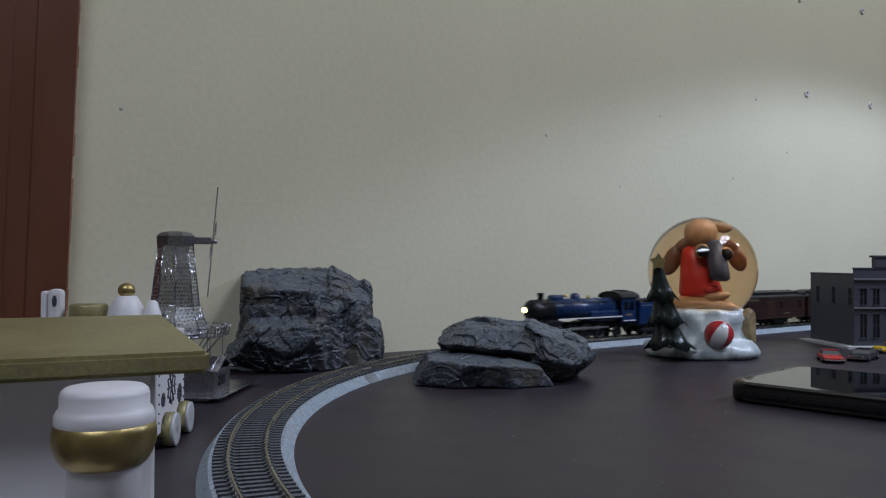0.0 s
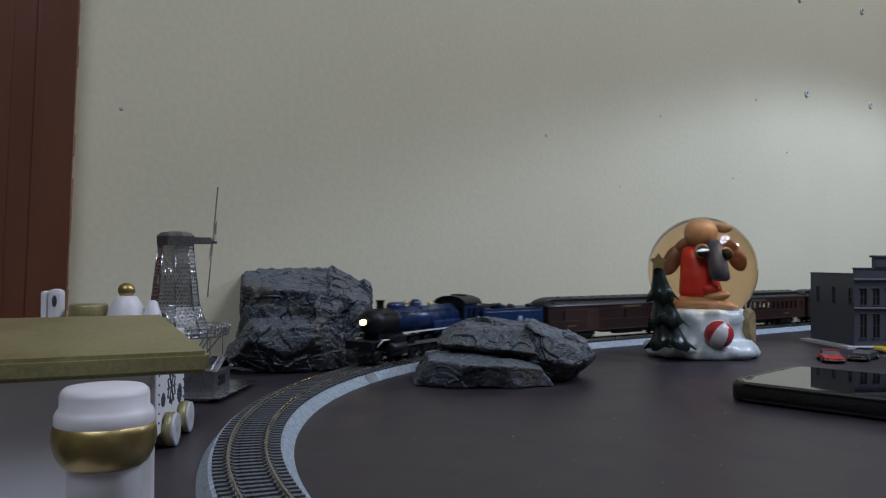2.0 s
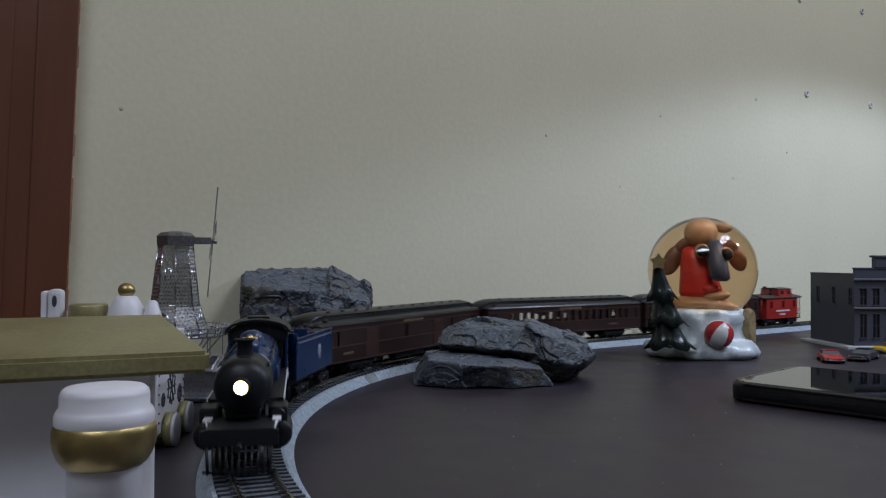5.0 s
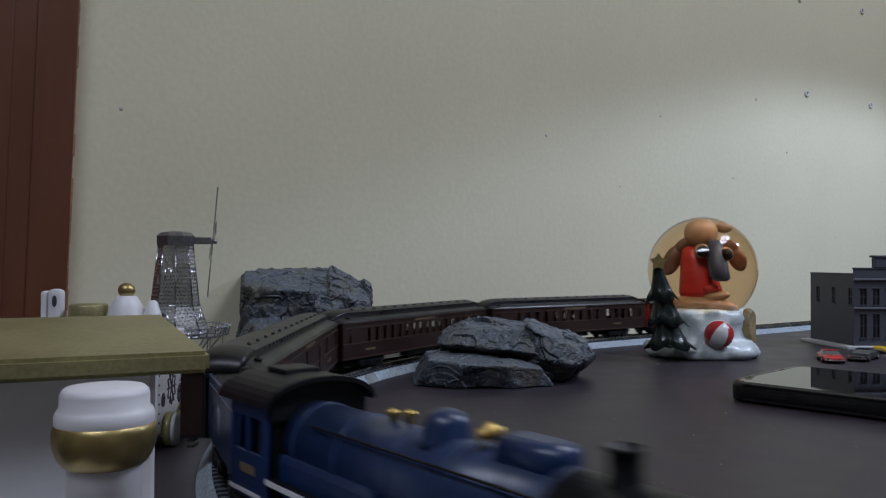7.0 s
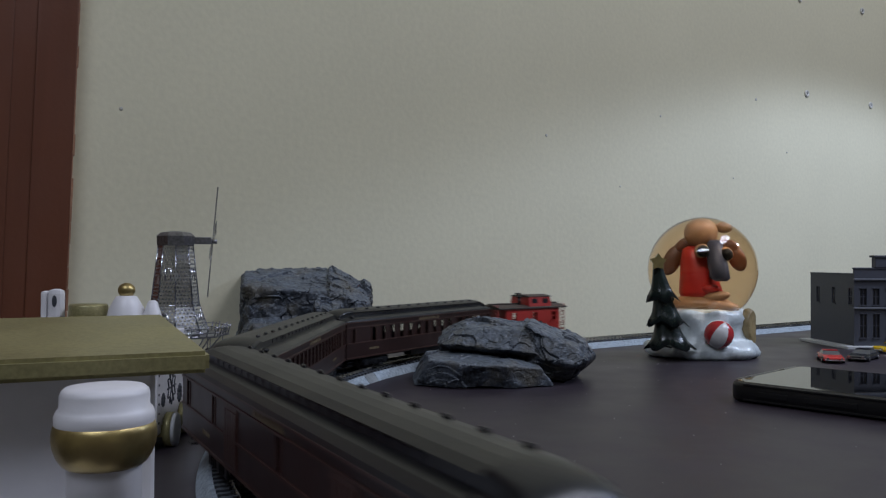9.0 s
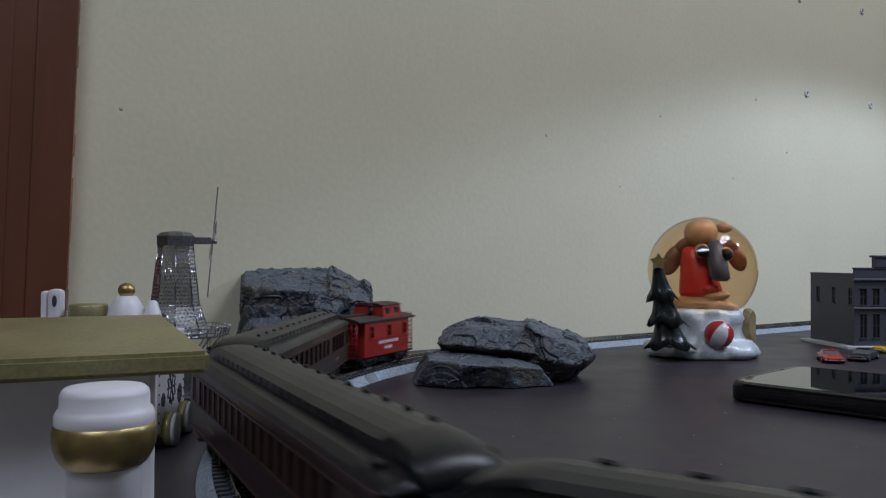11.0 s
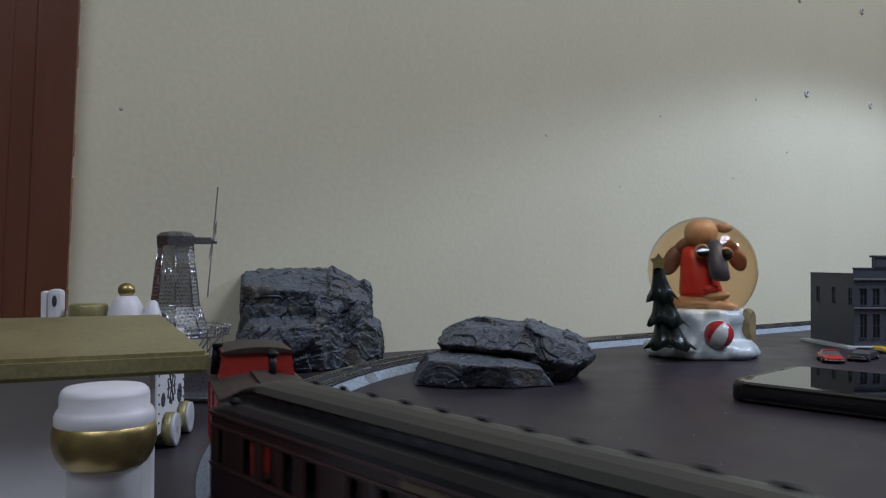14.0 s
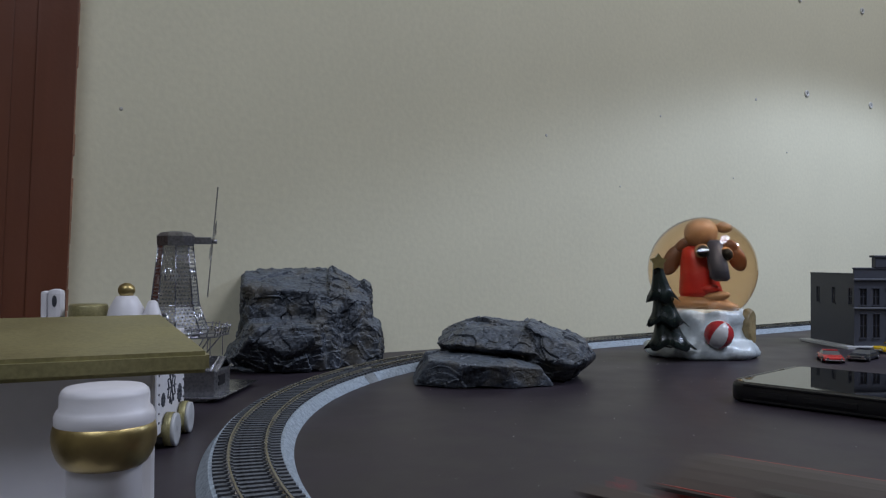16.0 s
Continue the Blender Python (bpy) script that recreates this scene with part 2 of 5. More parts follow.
for i in range(60):
    z = -200 + i * 18
    w = random.uniform(0.4, 1.6)
    box(bm, DOOR_K - 0.3, DOOR_K + w, -14.3 + random.uniform(0, 1), -1.5, z, z + 17.6, 0.2)
part("worn_edge", bm, M_EDGE, frame_ob, "chipped pale paint along the frame's edge")
for k, z, q in ((405.9, 287.5, 1.6), (206, 243.6, 1.8), (-273, 222.4, 1.6), (613, 334, 2.2), (330, 190, 1.2), (690, 262, 1.4), (560, 215, 1.2)):
    bm = B()
    lathe(bm, [(q, 0.6), (q, -0.3), (q * 0.5, -0.6), (0.1, -0.7)], 10, axis="y")
    single("nail_hole", bm, M_NAIL, WALL_POSE @ mm(k, 0, z), "small dark nail mark in the wall", "nail mark", "nail marks in the wall")
single("wall_behind", box(B(), -2600, 3200, -3100, -3000, -750, 1700), M_ROOM, WALL_POSE, "plain cream wall", "wall", kind="structure")
single("wall_east", box(B(), 3200, 3300, -3100, 120, -750, 1700), M_ROOM, WALL_POSE, "plain cream wall", "wall", kind="structure")
single("wall_west", box(B(), -2700, -2600, -3100, 120, -750, 1700), M_ROOM, WALL_POSE, "plain cream wall", "wall", kind="structure")
single("wall_north_west", box(B(), -2600, DOOR_K - 900, 0, 120, -750, 1700), M_ROOM, WALL_POSE, "plain cream wall", "wall", kind="structure")
single("floor", box(B(), -2600, 3200, -3000, 0, -800, -750), M_FLOOR, WALL_POSE, "plain tiled floor", "floor", kind="structure")
single("ceiling", box(B(), -2600, 3200, -3000, 0, 1700, 1750), M_ROOM, WALL_POSE, "plain cream ceiling", "ceiling", kind="structure")
table = thing("table", WALL_POSE, "dark brown laminate table top carrying the railway", "table")
part("tabletop", box(B(), -560, 1500, -1250, -2, -28, 0, 2.0), M_TABLE, table)
for k, d in ((-520, -60), (1440, -60), (-520, -1200), (1440, -1200)):
    part("leg", box(B(), k, k + 50, d - 50, d, -750, -28, 2.0), M_TABLE, table)

# ---- the track ----
CX, CY, RAD, HEAD = 355.1, 470.2, 455.5, 9.31
TH = radians(36.18)
tn, tu, tc0 = Vector((-math.sin(TH), math.cos(TH))), Vector((math.cos(TH), math.sin(TH))), Vector((CX, CY))


def rail_path(s, lat=0.0):
    """The track's centre line: s mm in the train's direction from the curve's beginning, lat mm outwards."""
    if s < 0:
        return tc0 + tn * (RAD + lat) - tu * s, -tu
    a = min(s, math.pi * RAD) / RAD
    r, t = tn * math.cos(a) - tu * math.sin(a), -tu * math.cos(a) - tn * math.sin(a)
    p = tc0 + r * (RAD + lat)
    if s > math.pi * RAD:
        p = p + t * (s - math.pi * RAD)
    return p, t


S0, S1 = -880.0, 1560.0


def sweep(bm, profile, s0, s1, step=10.0, mi=0):
    """Sweeps a closed (lat, z) profile along the track."""
    secs = []
    k = max(2, int((s1 - s0) / step))
    for i in range(k + 1):
        s = s0 + (s1 - s0) * i / k
        secs.append([(*rail_path(s, lat)[0], z) for lat, z in profile])
    return loft(bm, secs, mi, smooth=False)


track = thing("railway_track", pose(0, 0, 0), "curved model railway track with brass rails on grey ballast", "railway track")
PATCH = (258.0, 276.0)
bed = [(-21.4, 0.2), (-16.6, 6.0), (16.6, 6.0), (21.4, 0.2)]
for a, b in ((S0, -420), (-419, PATCH[0]), (PATCH[1], 700), (701, S1)):
    part("roadbed", sweep(B(), bed, a, b), M_BALLAST, track, "grey granite-printed foam roadbed")
part("roadbed", sweep(B(), bed, PATCH[0] + 0.5, PATCH[1] - 0.5), M_BALLAST_DARK, track, "darker grey joint piece of the roadbed")
part("track_base", sweep(B(), [(-14.2, 5.9), (-13.8, 6.5), (13.8, 6.5), (14.2, 5.9)], S0, S1), M_BEDTOP, track, "dark strip between the sleepers")
for lat in (-8.25, 8.25):
    rp = [(lat - 0.9, 7.2), (lat - 0.9, 7.5), (lat - 0.3, 7.8), (lat - 0.5, HEAD - 0.15), (lat - 0.35, HEAD), (lat + 0.35, HEAD), (lat + 0.5, HEAD - 0.15), (lat + 0.3, 7.8), (lat + 0.9, 7.5), (lat + 0.9, 7.2)]
    for a, b in ((S0, 254.6), (255.4, S1)):
        part("rail", sweep(B(), rp, a, b, 8.0), M_RAIL, track, "tarnished brass rail")
    p, t = rail_path(255, lat)
    bm = B()
    box(bm, -7, 7, -1.5, 1.5, 7.6, 9.1, 0.3)
    bm.transform(Matrix.Translation((p.x, p.y, 0)) @ Matrix.Rotation(math.atan2(t.y, t.x), 4, "Z"))
    part("rail_joiner", bm, M_STEEL, track, "bright metal rail joiner")


# ---- the train: local x forward, z = 0 on the rail heads ----
def wheelset(name, parent, x, r, gauge=16.5, spokes=0, z=None, label=""):
    bm = B()
    z = r if z is None else z
    for y in (-gauge / 2, gauge / 2):
        s = 1 if y > 0 else -1
        lathe(bm, [(r, y - s * 1.2), (r + 0.6, y - s * 1.0), (r + 0.6, y - s * 0.6), (r, y - s * 0.4), (r, y + s * 1.6), (r * 0.84, y + s * 1.6), (r * 0.82, y + s * 0.9), (r * 0.3, y + s * 0.9), (r * 0.25, y + s * 1.7)], 24, axis="y")
        for i in range(spokes):
            a = 2 * math.pi * i / spokes
            rod(bm, (0, y + s * 1.2, 0), (r * 0.84 * math.cos(a), y + s * 1.2, r * 0.84 * math.sin(a)), 0.55, 6)
    rod(bm, (0, -gauge / 2, 0), (0, gauge / 2, 0), 1.2, 10)
    ob = part(name, bm, M_IRON, parent, label)
    ob.location = (x / 1000, 0, z / 1000)
    return ob


def bogie(parent, x, axles, r=5.2, gap=13.0, half=13.0):
    """One truck: two side frames, a bolster and its axles."""
    bm = B()
    w = gap * (axles - 1) / 2
    for y in (-half, half):
        s = 1 if y > 0 else -1
        box(bm, x - w - 5, x + w + 5, y - 1.2, y + 1.2, 5.5, 8.6, 0.5)
        box(bm, x - w * 0.7, x + w * 0.7, y - 1.0, y + 1.0, 3.2, 5.0, 0.4)
        for i in range(axles):
            ax = x - w + gap * i
            box(bm, ax - 2.4, ax + 2.4, y - 1.7, y + 1.7, 3.2, 7.4, 0.5)
            if i < axles - 1:
                for dx in (-1.6, 1.6):
                    rod(bm, (ax + gap / 2 + dx, y + s * 0.8, 3.6), (ax + gap / 2 + dx, y + s * 0.8, 7.6), 1.1, 8)
    box(bm, x - 4, x + 4, -half, half, 6.0, 9.0, 0.4)
    truck = part("bogie", bm, M_BLACK, parent)
    for i in range(axles):
        wheelset("wheelset", truck, x - w + gap * i, r)
    return truck


LOCO_K = 0.88
CAB_K = 0.79


def build_locomotive():
    def lpart(name, bm, mats, parent, label=""):
        bmesh.ops.scale(bm, vec=(LOCO_K, 1, 1), verts=bm.verts)
        return part(name, bm, mats, parent, label)

    loco = thing("steam_locomotive", pose(0, 0, 0.2), "blue and black model steam locomotive with lit headlight", "locomotive")
    ax, r = 33.0, 11.3
    bm = B()
    lathe(bm, [(r, -66), (r, 44)], 40, (0, 0, ax), "x")
    boiler = lpart("boiler", bm, M_BLUE, loco, "glossy blue boiler with raised bands")
    for x in (-60, -36, -10, 12, 30, 43):
        lpart("boiler_band", lathe(B(), [(r + 0.1, x - 0.7), (r + 0.35, x - 0.5), (r + 0.35, x + 0.5), (r + 0.1, x + 0.7)], 40, (0, 0, ax), "x"), M_BLUE, boiler)
    bm = B()
    box(bm, -67, -14, -12.5, 12.5, 19, 31, 2.0)
    lpart("firebox", bm, M_BLUE, loco)
    bm = B()
    lathe(bm, [(r + 0.3, 44), (r + 0.3, 72), (r - 0.6, 75), (r - 3, 77.5), (3.5, 79.5), (0.6, 79.8)], 40, (0, 0, ax), "x")
    box(bm, 40, 70, -7, 7, 19, 25, 1)
    lpart("smokebox", bm, M_BLACK, loco, "black smokebox with domed door")
    bm = B()
    lathe(bm, [(3.4, 78.5), (3.8, 79), (3.8, 83.5), (3.2, 83.8)], 24, (0, 0, ax + 1.0), "x")
    hl = lpart("headlight", bm, M_BLACK, loco)
    bm = B()
    lathe(bm, [(0.3, 84.6), (1.6, 84.4), (2.7, 83.9), (2.7, 83.2)], 24, (0, 0, ax + 1.0), "x")
    lpart("lens", bm, M_LIGHT, hl, "glowing headlight lens")
    bm = B()
    lathe(bm, [(4.6, 42), (3.6, 44), (3.3, 47), (3.5, 50), (4.3, 50.6), (4.3, 51.2), (3.0, 51.2), (2.8, 47)], 24, (58, 0, 0))
    lpart("chimney", bm, M_BLACK, loco)
    bm = B()
    loft(bm, [[(33 + dx * k, dy * k2, z) for dx, dy in ((-9, -4.6), (-10, 0), (-9, 4.6), (9, 4.6), (10, 0), (9, -4.6))] for k, k2, z in ((1, 1, 41), (1, 1, 46.5), (0.92, 0.85, 48.2), (0.7, 0.55, 49))], smooth=True)
    lpart("sand_dome", bm, M_BLUE, loco)
    bm = B()
    lathe(bm, [(7, 42), (6, 44), (5.6, 47), (4.6, 49.2), (2.2, 50.4), (0.2, 50.6)], 28, (0, 0, 0))
    lpart("steam_dome", bm, M_BLUE, loco)
    for x, z in ((-20, 42.5), (-24, 42.5)):
        bm = B()
        lathe(bm, [(1.1, z - 2), (1.1, z + 3), (1.7, z + 3.4), (1.7, z + 4.4), (0.5, z + 5)], 12, (x, 0 if x < -21 else 2.5, 0))
        lpart("safety_valve", bm, M_BRASS, loco, "small brass safety valve")
    bm = B()
    lathe(bm, [(2.4, 0), (2.2, 1.2), (1.4, 2.6), (0.4, 3.4)], 16, (17, 0, 46.5))
    rod(bm, (17, -3, 44), (17, -3, 48.5), 0.5, 6)
    rod(bm, (17, 3, 44), (17, 3, 48.5), 0.5, 6)
    rod(bm, (17, -3, 48.2), (17, 3, 48.2), 0.4, 6)
    lpart("bell", bm, M_BRASS, loco, "brass bell on its yoke")
    # cab: sides with openings
    for y in (-16.2, 15.0):
        bm = B()
        box(bm, -92, -66, y, y + 1.2, 17, 30, 0.2)
        box(bm, -92, -66, y, y + 1.2, 40, 45, 0.2)
        for x0, x1 in ((-92, -89), (-80.5, -78.5), (-70, -66)):
            box(bm, x0, x1, y, y + 1.2, 30, 40, 0.2)
        side = lpart("cab_side", bm, M_BLUE, loco)
        yy = y - 0.25 if y < 0 else y + 1.0
        lpart("number_panel", box(B(), -84, -74, yy, yy + 0.45, 24, 26.4), M_GOLD_LINE, side)
    bm = B()
    arc = [(15.9 * math.cos(a), 44 + 6.2 * math.sin(a)) for a in [math.pi * i / 14 for i in range(15)]]
    loft(bm, [[(x, y, z) for y, z in [(16.0, 40.0)] + arc + [(-16.0, 40.0)]] for x in (-67.6, -66)])
    lpart("cab_front", bm, M_BLACK, loco)
    bm = B()
    arc2 = [(18.0 * math.cos(a), 44.2 + 7.4 * math.sin(a)) for a in [math.pi * i / 16 for i in range(17)]]
    arc3 = [(17.0 * math.cos(a), 43.6 + 6.6 * math.sin(a)) for a in [math.pi * i / 16 for i in range(16, -1, -1)]]
    loft(bm, [[(x, y, z) for y, z in arc2 + arc3] for x in (-98, -96, -66, -63)], smooth=False)
    roof = lpart("cab_roof", bm, M_BLACK, loco, "curved black cab roof")
    lpart("vent", box(B(), -89, -76, -6, 6, 50.8, 52.6, 0.6), M_BLACK, roof)
    # added black block: stops the bright wall showing through the cab windows
    lpart("cab_filler", box(B(), -79, -67.8, -13.5, 13.5, 17, 44, 1.5), M_BLACK, loco)
    lpart("cab_floor", box(B(), -94, -66, -15, 15, 15.5, 17.2, 0.3), M_BLACK, loco)
    for s in (-1, 1):
        bm = B()
        box(bm, -66, 46, s * 16 - 2.4 if s > 0 else -16, s * 16 if s > 0 else -13.6, 23.2, 24.4, 0.2)
        box(bm, -66, 46, min(s * 9, s * 15), max(s * 9, s * 15), 23.4, 24.2, 0.1)
        rb = lpart("running_board", bm, M_BLACK, loco)
        y0 = s * 16.05
        lpart("edge_stripe", box(B(), -66, 46, min(y0, y0 + s * 0.5), max(y0, y0 + s * 0.5), 23.2, 24.5), M_WHITELINE, rb, "white running-board edge")
        lpart("edge_stripe", box(B(), -92, -69, min(y0 - s * 0.1, y0 + s * 0.6), max(y0 - s * 0.1, y0 + s * 0.6), 18.2, 19.2), M_WHITELINE, rb)
        bm = B()
        rod(bm, (-50, s * 10.2, 40.5), (66, s * 10.2, 40.5), 0.35, 6)
        for x in (-46, -20, 6, 32, 58):
            rod(bm, (x, s * 8.5, 40), (x, s * 10.4, 40.6), 0.4, 6)
        lpart("handrail", bm, M_IRON, loco)
        bm = B()
        lathe(bm, [(5.6, 42), (6.0, 43), (6.0, 65), (5.6, 66), (2, 66.4)], 24, (0, s * 14.0, 12), "x")
        box(bm, 44, 63, s * 14 - 4, s * 14 + 4, 16, 23, 1.2)
        rod(bm, (66, s * 14, 19.5), (42, s * 14, 19.5), 3.2, 14)
        lpart("cylinder", bm, M_BLACK, loco)
        bm = B()
        box(bm, 47, 74, min(s * 12, s * 15.5), max(s * 12, s * 15.5), 19.0, 19.9, 0.2)
        rod(bm, (74, s * 14, 19.5), (80, s * 12, 14), 0.5, 6)
        lpart("front_step", bm, M_WHITELINE, loco, "white-edged front step")
        bm = B()
        box(bm, -45, 44, s * 12.4 - 0.5, s * 12.4 + 0.5, 12.0, 13.4, 0.2)
        lpart("crosshead_guide", bm, M_STEEL, loco)
    bm = B()
    box(bm, -90, 78, -5, 5, 10, 19, 0.5)
    box(bm, 60, 90, -13, 13, 17.5, 19, 0.4)
    lpart("frame", bm, M_BLACK, loco)
    bm = B()
    box(bm, 87, 90, -15, 15, 12, 18.5, 0.6)
    loft(bm, [[(88, -14, z), (98 - 6, 0, z), (88, 14, z), (86, 0, z)] for z in (1.6, 2.6)])
    rod(bm, (90, 0, 12.5), (97, 0, 12.5), 1.4, 10)
    pilot = lpart("pilot", bm, M_BLACK, loco, "black slatted pilot with coupler")
    for i in range(11):
        y = -12.5 + 2.5 * i
        lpart("pilot_slat", rod(B(), (89, y, 13), (89 + 8 * (1 - abs(y) / 22), y * 0.92, 2.0), 0.6, 6), M_BLACK, pilot)
    drivers = []
    for x in (-32, -8, 16):
        drivers.append(wheelset("driving_wheelset", loco, x * LOCO_K, 9.6, 16.5, 12, label="spoked driving wheelset"))
    for x in (52, 74):
        wheelset("pilot_wheelset", loco, x * LOCO_K, 5.2, spokes=8)
    wheelset("trailing_wheelset", loco, -66 * LOCO_K, 6.2, spokes=8)
    rods = []
    for s in (-1, 1):
        bm = B()
        box(bm, -26, 26, -0.5, 0.5, -1.2, 1.2, 0.3)
        for x in (-24, 0, 24):
            rod(bm, (x, -0.9, 0), (x, 0.9, 0), 2.0, 12)
        ob = lpart("side_rod", bm, M_STEEL, loco, "bright steel side rod")
        ob.location = (-0.008 * LOCO_K, s * 0.0112, 0.0096)
        rods.append(ob)
    return loco, drivers, rods


def build_tender():
    t = thing("tender", pose(0, 0, 0.2), "blue model tender with pale oval crest", "tender")
    L = 42.0
    bm = B()
    box(bm, -L, L, -15.5, 15.5, 13, 36, 0.8)
    part("tank", bm, M_BLUE, t)
    bm = B()
    for y in (-15.5, 14.3):
        box(bm, -L, L, y, y + 1.2, 36, 38, 0.3)
    box(bm, L - 24, L - 23, -15, 15, 35, 42, 0.3)
    box(bm, L - 1.2, L, -15.5, 15.5, 13, 41, 0.5)
    part("coping", bm, M_BLUE, t)
    bm = B()
    for i in range(70):
        x, y = random.uniform(-6, L - 3), random.uniform(-12, 12)
        ball(bm, (x, y, 36 + random.uniform(0, 5) * (1 - (y / 15) ** 2)), random.uniform(2, 3.6), 1)
    tagged(part("coal", bm, M_BLACK, t, "black coal load"), kind="stuff")
    part("rear_deck", box(B(), -L + 2, -10, -14, 14, 36, 37.4, 0.4), M_BLACK, t)
    bm = B()
    lathe(bm, [(4, 37), (4, 39.5), (3, 40.5), (0.5, 40.8)], 20, (-36, 0, 0))
    part("hatch", bm, M_BLACK, t)
    for s in (-1, 1):
        bm = B()
        lathe(bm, [(0.2, 0.0), (1.0, 0.0), (1.0, 0.35), (0.2, 0.35)], 24, axis="y")
        bm.transform(Matrix.Translation((-8, s * 15.45 if s > 0 else -15.8, 25)) @ Matrix.Diagonal((3.4, 1, 5.2, 1)))
        part("crest", bm, M_CREST, t, "pale oval crest")
        y = s * 15.6
        part("lining", box(B(), -L + 5, L - 5, min(y, y + s * 0.2), max(y, y + s * 0.2), 34.6, 35.0), M_CREST, t)
    part("underframe", box(B(), -L - 2, L + 2, -11, 11, 9.5, 13, 0.4), M_BLACK, t)
    bogie(t, 25, 2, 5.2, 17)
    bogie(t, -25, 2, 5.2, 17)
    part("coupler", box(B(), L, L + 4, -2, 2, 8, 11, 0.3), M_IRON, t)
    part("coupler", box(B(), -L - 4, -L, -2, 2, 8, 11, 0.3), M_IRON, t)
    return t


def build_coach(L, windows, doors, label):
    """A heavyweight coach with clerestory roof. windows: (start, stop, width, gap); doors: centres of wide doors."""
    c = thing("passenger_coach", pose(0, 0, 0.2), label, "railway coach", "coaches of the train")
    h = L / 2
    spans = []
    for a, b, w, g in windows:
        x = a
        while x + w <= b + 0.01:
            spans.append((x, x + w))
            x += w + g
    spans.sort()
    for s in (-1, 1):
        y0, y1 = (s * 17 - 1.2, s * 17) if s > 0 else (-17, -15.8)
        bm = B()
        box(bm, -h, h, y0, y1, 10.5, 22)
        box(bm, -h, h, y0, y1, 32.5, 37.5)
        last = -h
        for a, b in spans + [(h, h)]:
            if a > last:
                box(bm, last, a, y0, y1, 22, 32.5)
            last = b
        side = part("side", bm, M_MAROON, c)
        yo = s * 17.0
        bm = B()
        for z0, z1, o in ((21.2, 22.2, 0.6), (33.2, 33.9, 0.5), (37.0, 37.8, 0.9), (10.2, 11.2, 0.5)):
            box(bm, -h, h, min(yo, yo + s * o), max(yo, yo + s * o), z0, z1)
        for a, b in spans:
            for x in (a, b - 0.6):
                box(bm, x - 0.2, x + 0.8, min(yo, yo + s * 0.35), max(yo, yo + s * 0.35), 22.2, 33.2)
        part("belt_rail", bm, M_MAROON_TRIM, side)
        for d in doors:
            bm = B()
            box(bm, d - 9, d + 9, min(yo, yo + s * 0.4), max(yo, yo + s * 0.4), 11.5, 33)
            for k in range(5):
                box(bm, d - 8 + k * 3.4, d - 5.4 + k * 3.4, min(yo + s * 0.4, yo + s * 0.75), max(yo + s * 0.4, yo + s * 0.75), 13, 31.5)
            part("baggage_door", bm, M_MAROON_TRIM, side)
        bm = B()
        for k in range(7):
            box(bm, -16 + k * 4.6, -13 + k * 4.6, min(yo + s * 0.05, yo + s * 0.25), max(yo + s * 0.05, yo + s * 0.25), 34.4, 36.6)
        for k in range(4):
            for e in (-1, 1):
                box(bm, e * (h - 40) + k * 3.2, e * (h - 40) + k * 3.2 + 2, min(yo + s * 0.05, yo + s * 0.25), max(yo + s * 0.05, yo + s * 0.25), 15.5, 17.2)
        tagged(part("lettering", bm, M_GOLD_LINE, side), kind="stuff")
        y = s * 14.6
        for a, b in spans:
            if random.random() < 0.45:
                part("blind", box(B(), a - 0.5, b + 0.5, y - 0.2, y + 0.2, 22 + random.choice((0, 4, 6)), 33), M_GREY_DARK, side)
    for e in (-1, 1):
        bm = B()
        x0, x1 = (e * h - 1.4, e * h) if e > 0 else (-h, -h + 1.4)
        box(bm, x0, x1, -16, -4, 10.5, 38.5)
        box(bm, x0, x1, 4, 16, 10.5, 38.5)
        box(bm, x0, x1, -4, 4, 32, 38.5)
        end = part("end_wall", bm, M_MAROON, c)
        bm = B()
        for k in range(4):
            xa = e * (h + 0.4 + k * 0.8)
            box(bm, xa - 0.3, xa + 0.3, -7, -5.4, 10, 36, 0.2)
            box(bm, xa - 0.3, xa + 0.3, 5.4, 7, 10, 36, 0.2)
            box(bm, xa - 0.3, xa + 0.3, -7, 7, 35, 36.6, 0.2)
        tagged(part("diaphragm", bm, M_BLACK, end, "black folded gangway bellows"), kind="stuff")
        bm = B()
        for y in (-15, 12.5):
            for k in range(3):
                xs = e * (h - 7)
                box(bm, xs - 3, xs + 3, y - 0.3, y + 2.8, 4.5 + k * 2.4, 5.1 + k * 2.4)
        tagged(part("step", bm, M_BLACK, end), kind="stuff")
    part("floor_pan", box(B(), -h, h, -15.8, 15.8, 9.2, 10.6), M_BLACK, c)
    # roof: side slopes and a clerestory, drooping at both ends
    side_prof = [(17.8, 37.4), (17.0, 39.2), (14.5, 40.8), (10.2, 41.7)]
    top_prof = [(9.9, 44.2), (10.8, 44.6), (8.0, 46.0), (4.0, 46.8), (0, 47.1)]

    def ring(x, drop, squeeze):
        half = side_prof + top_prof
        pts = [(x, y * squeeze, 37.4 + (z - 37.4) * drop) for y, z in half]
        return pts + [(x, -y, z) for _, y, z in reversed(pts[:-1])]

    bm = B()
    secs = []
    for d, drop, sq in ((0.6, 0.15, 0.93), (1.6, 0.42, 0.97), (4, 0.66, 0.99), (8, 0.84, 1), (13, 0.95, 1), (18, 1, 1)):
        secs.append((-h - 2 + d, drop, sq))
    for k in range(1, 12):
        secs.append((-h + 16 + (2 * h - 32) * k / 12, 1, 1))
    secs += [(-x, dr, sq) for x, dr, sq in reversed(secs[:6])]
    loft(bm, [ring(*q) for q in secs])
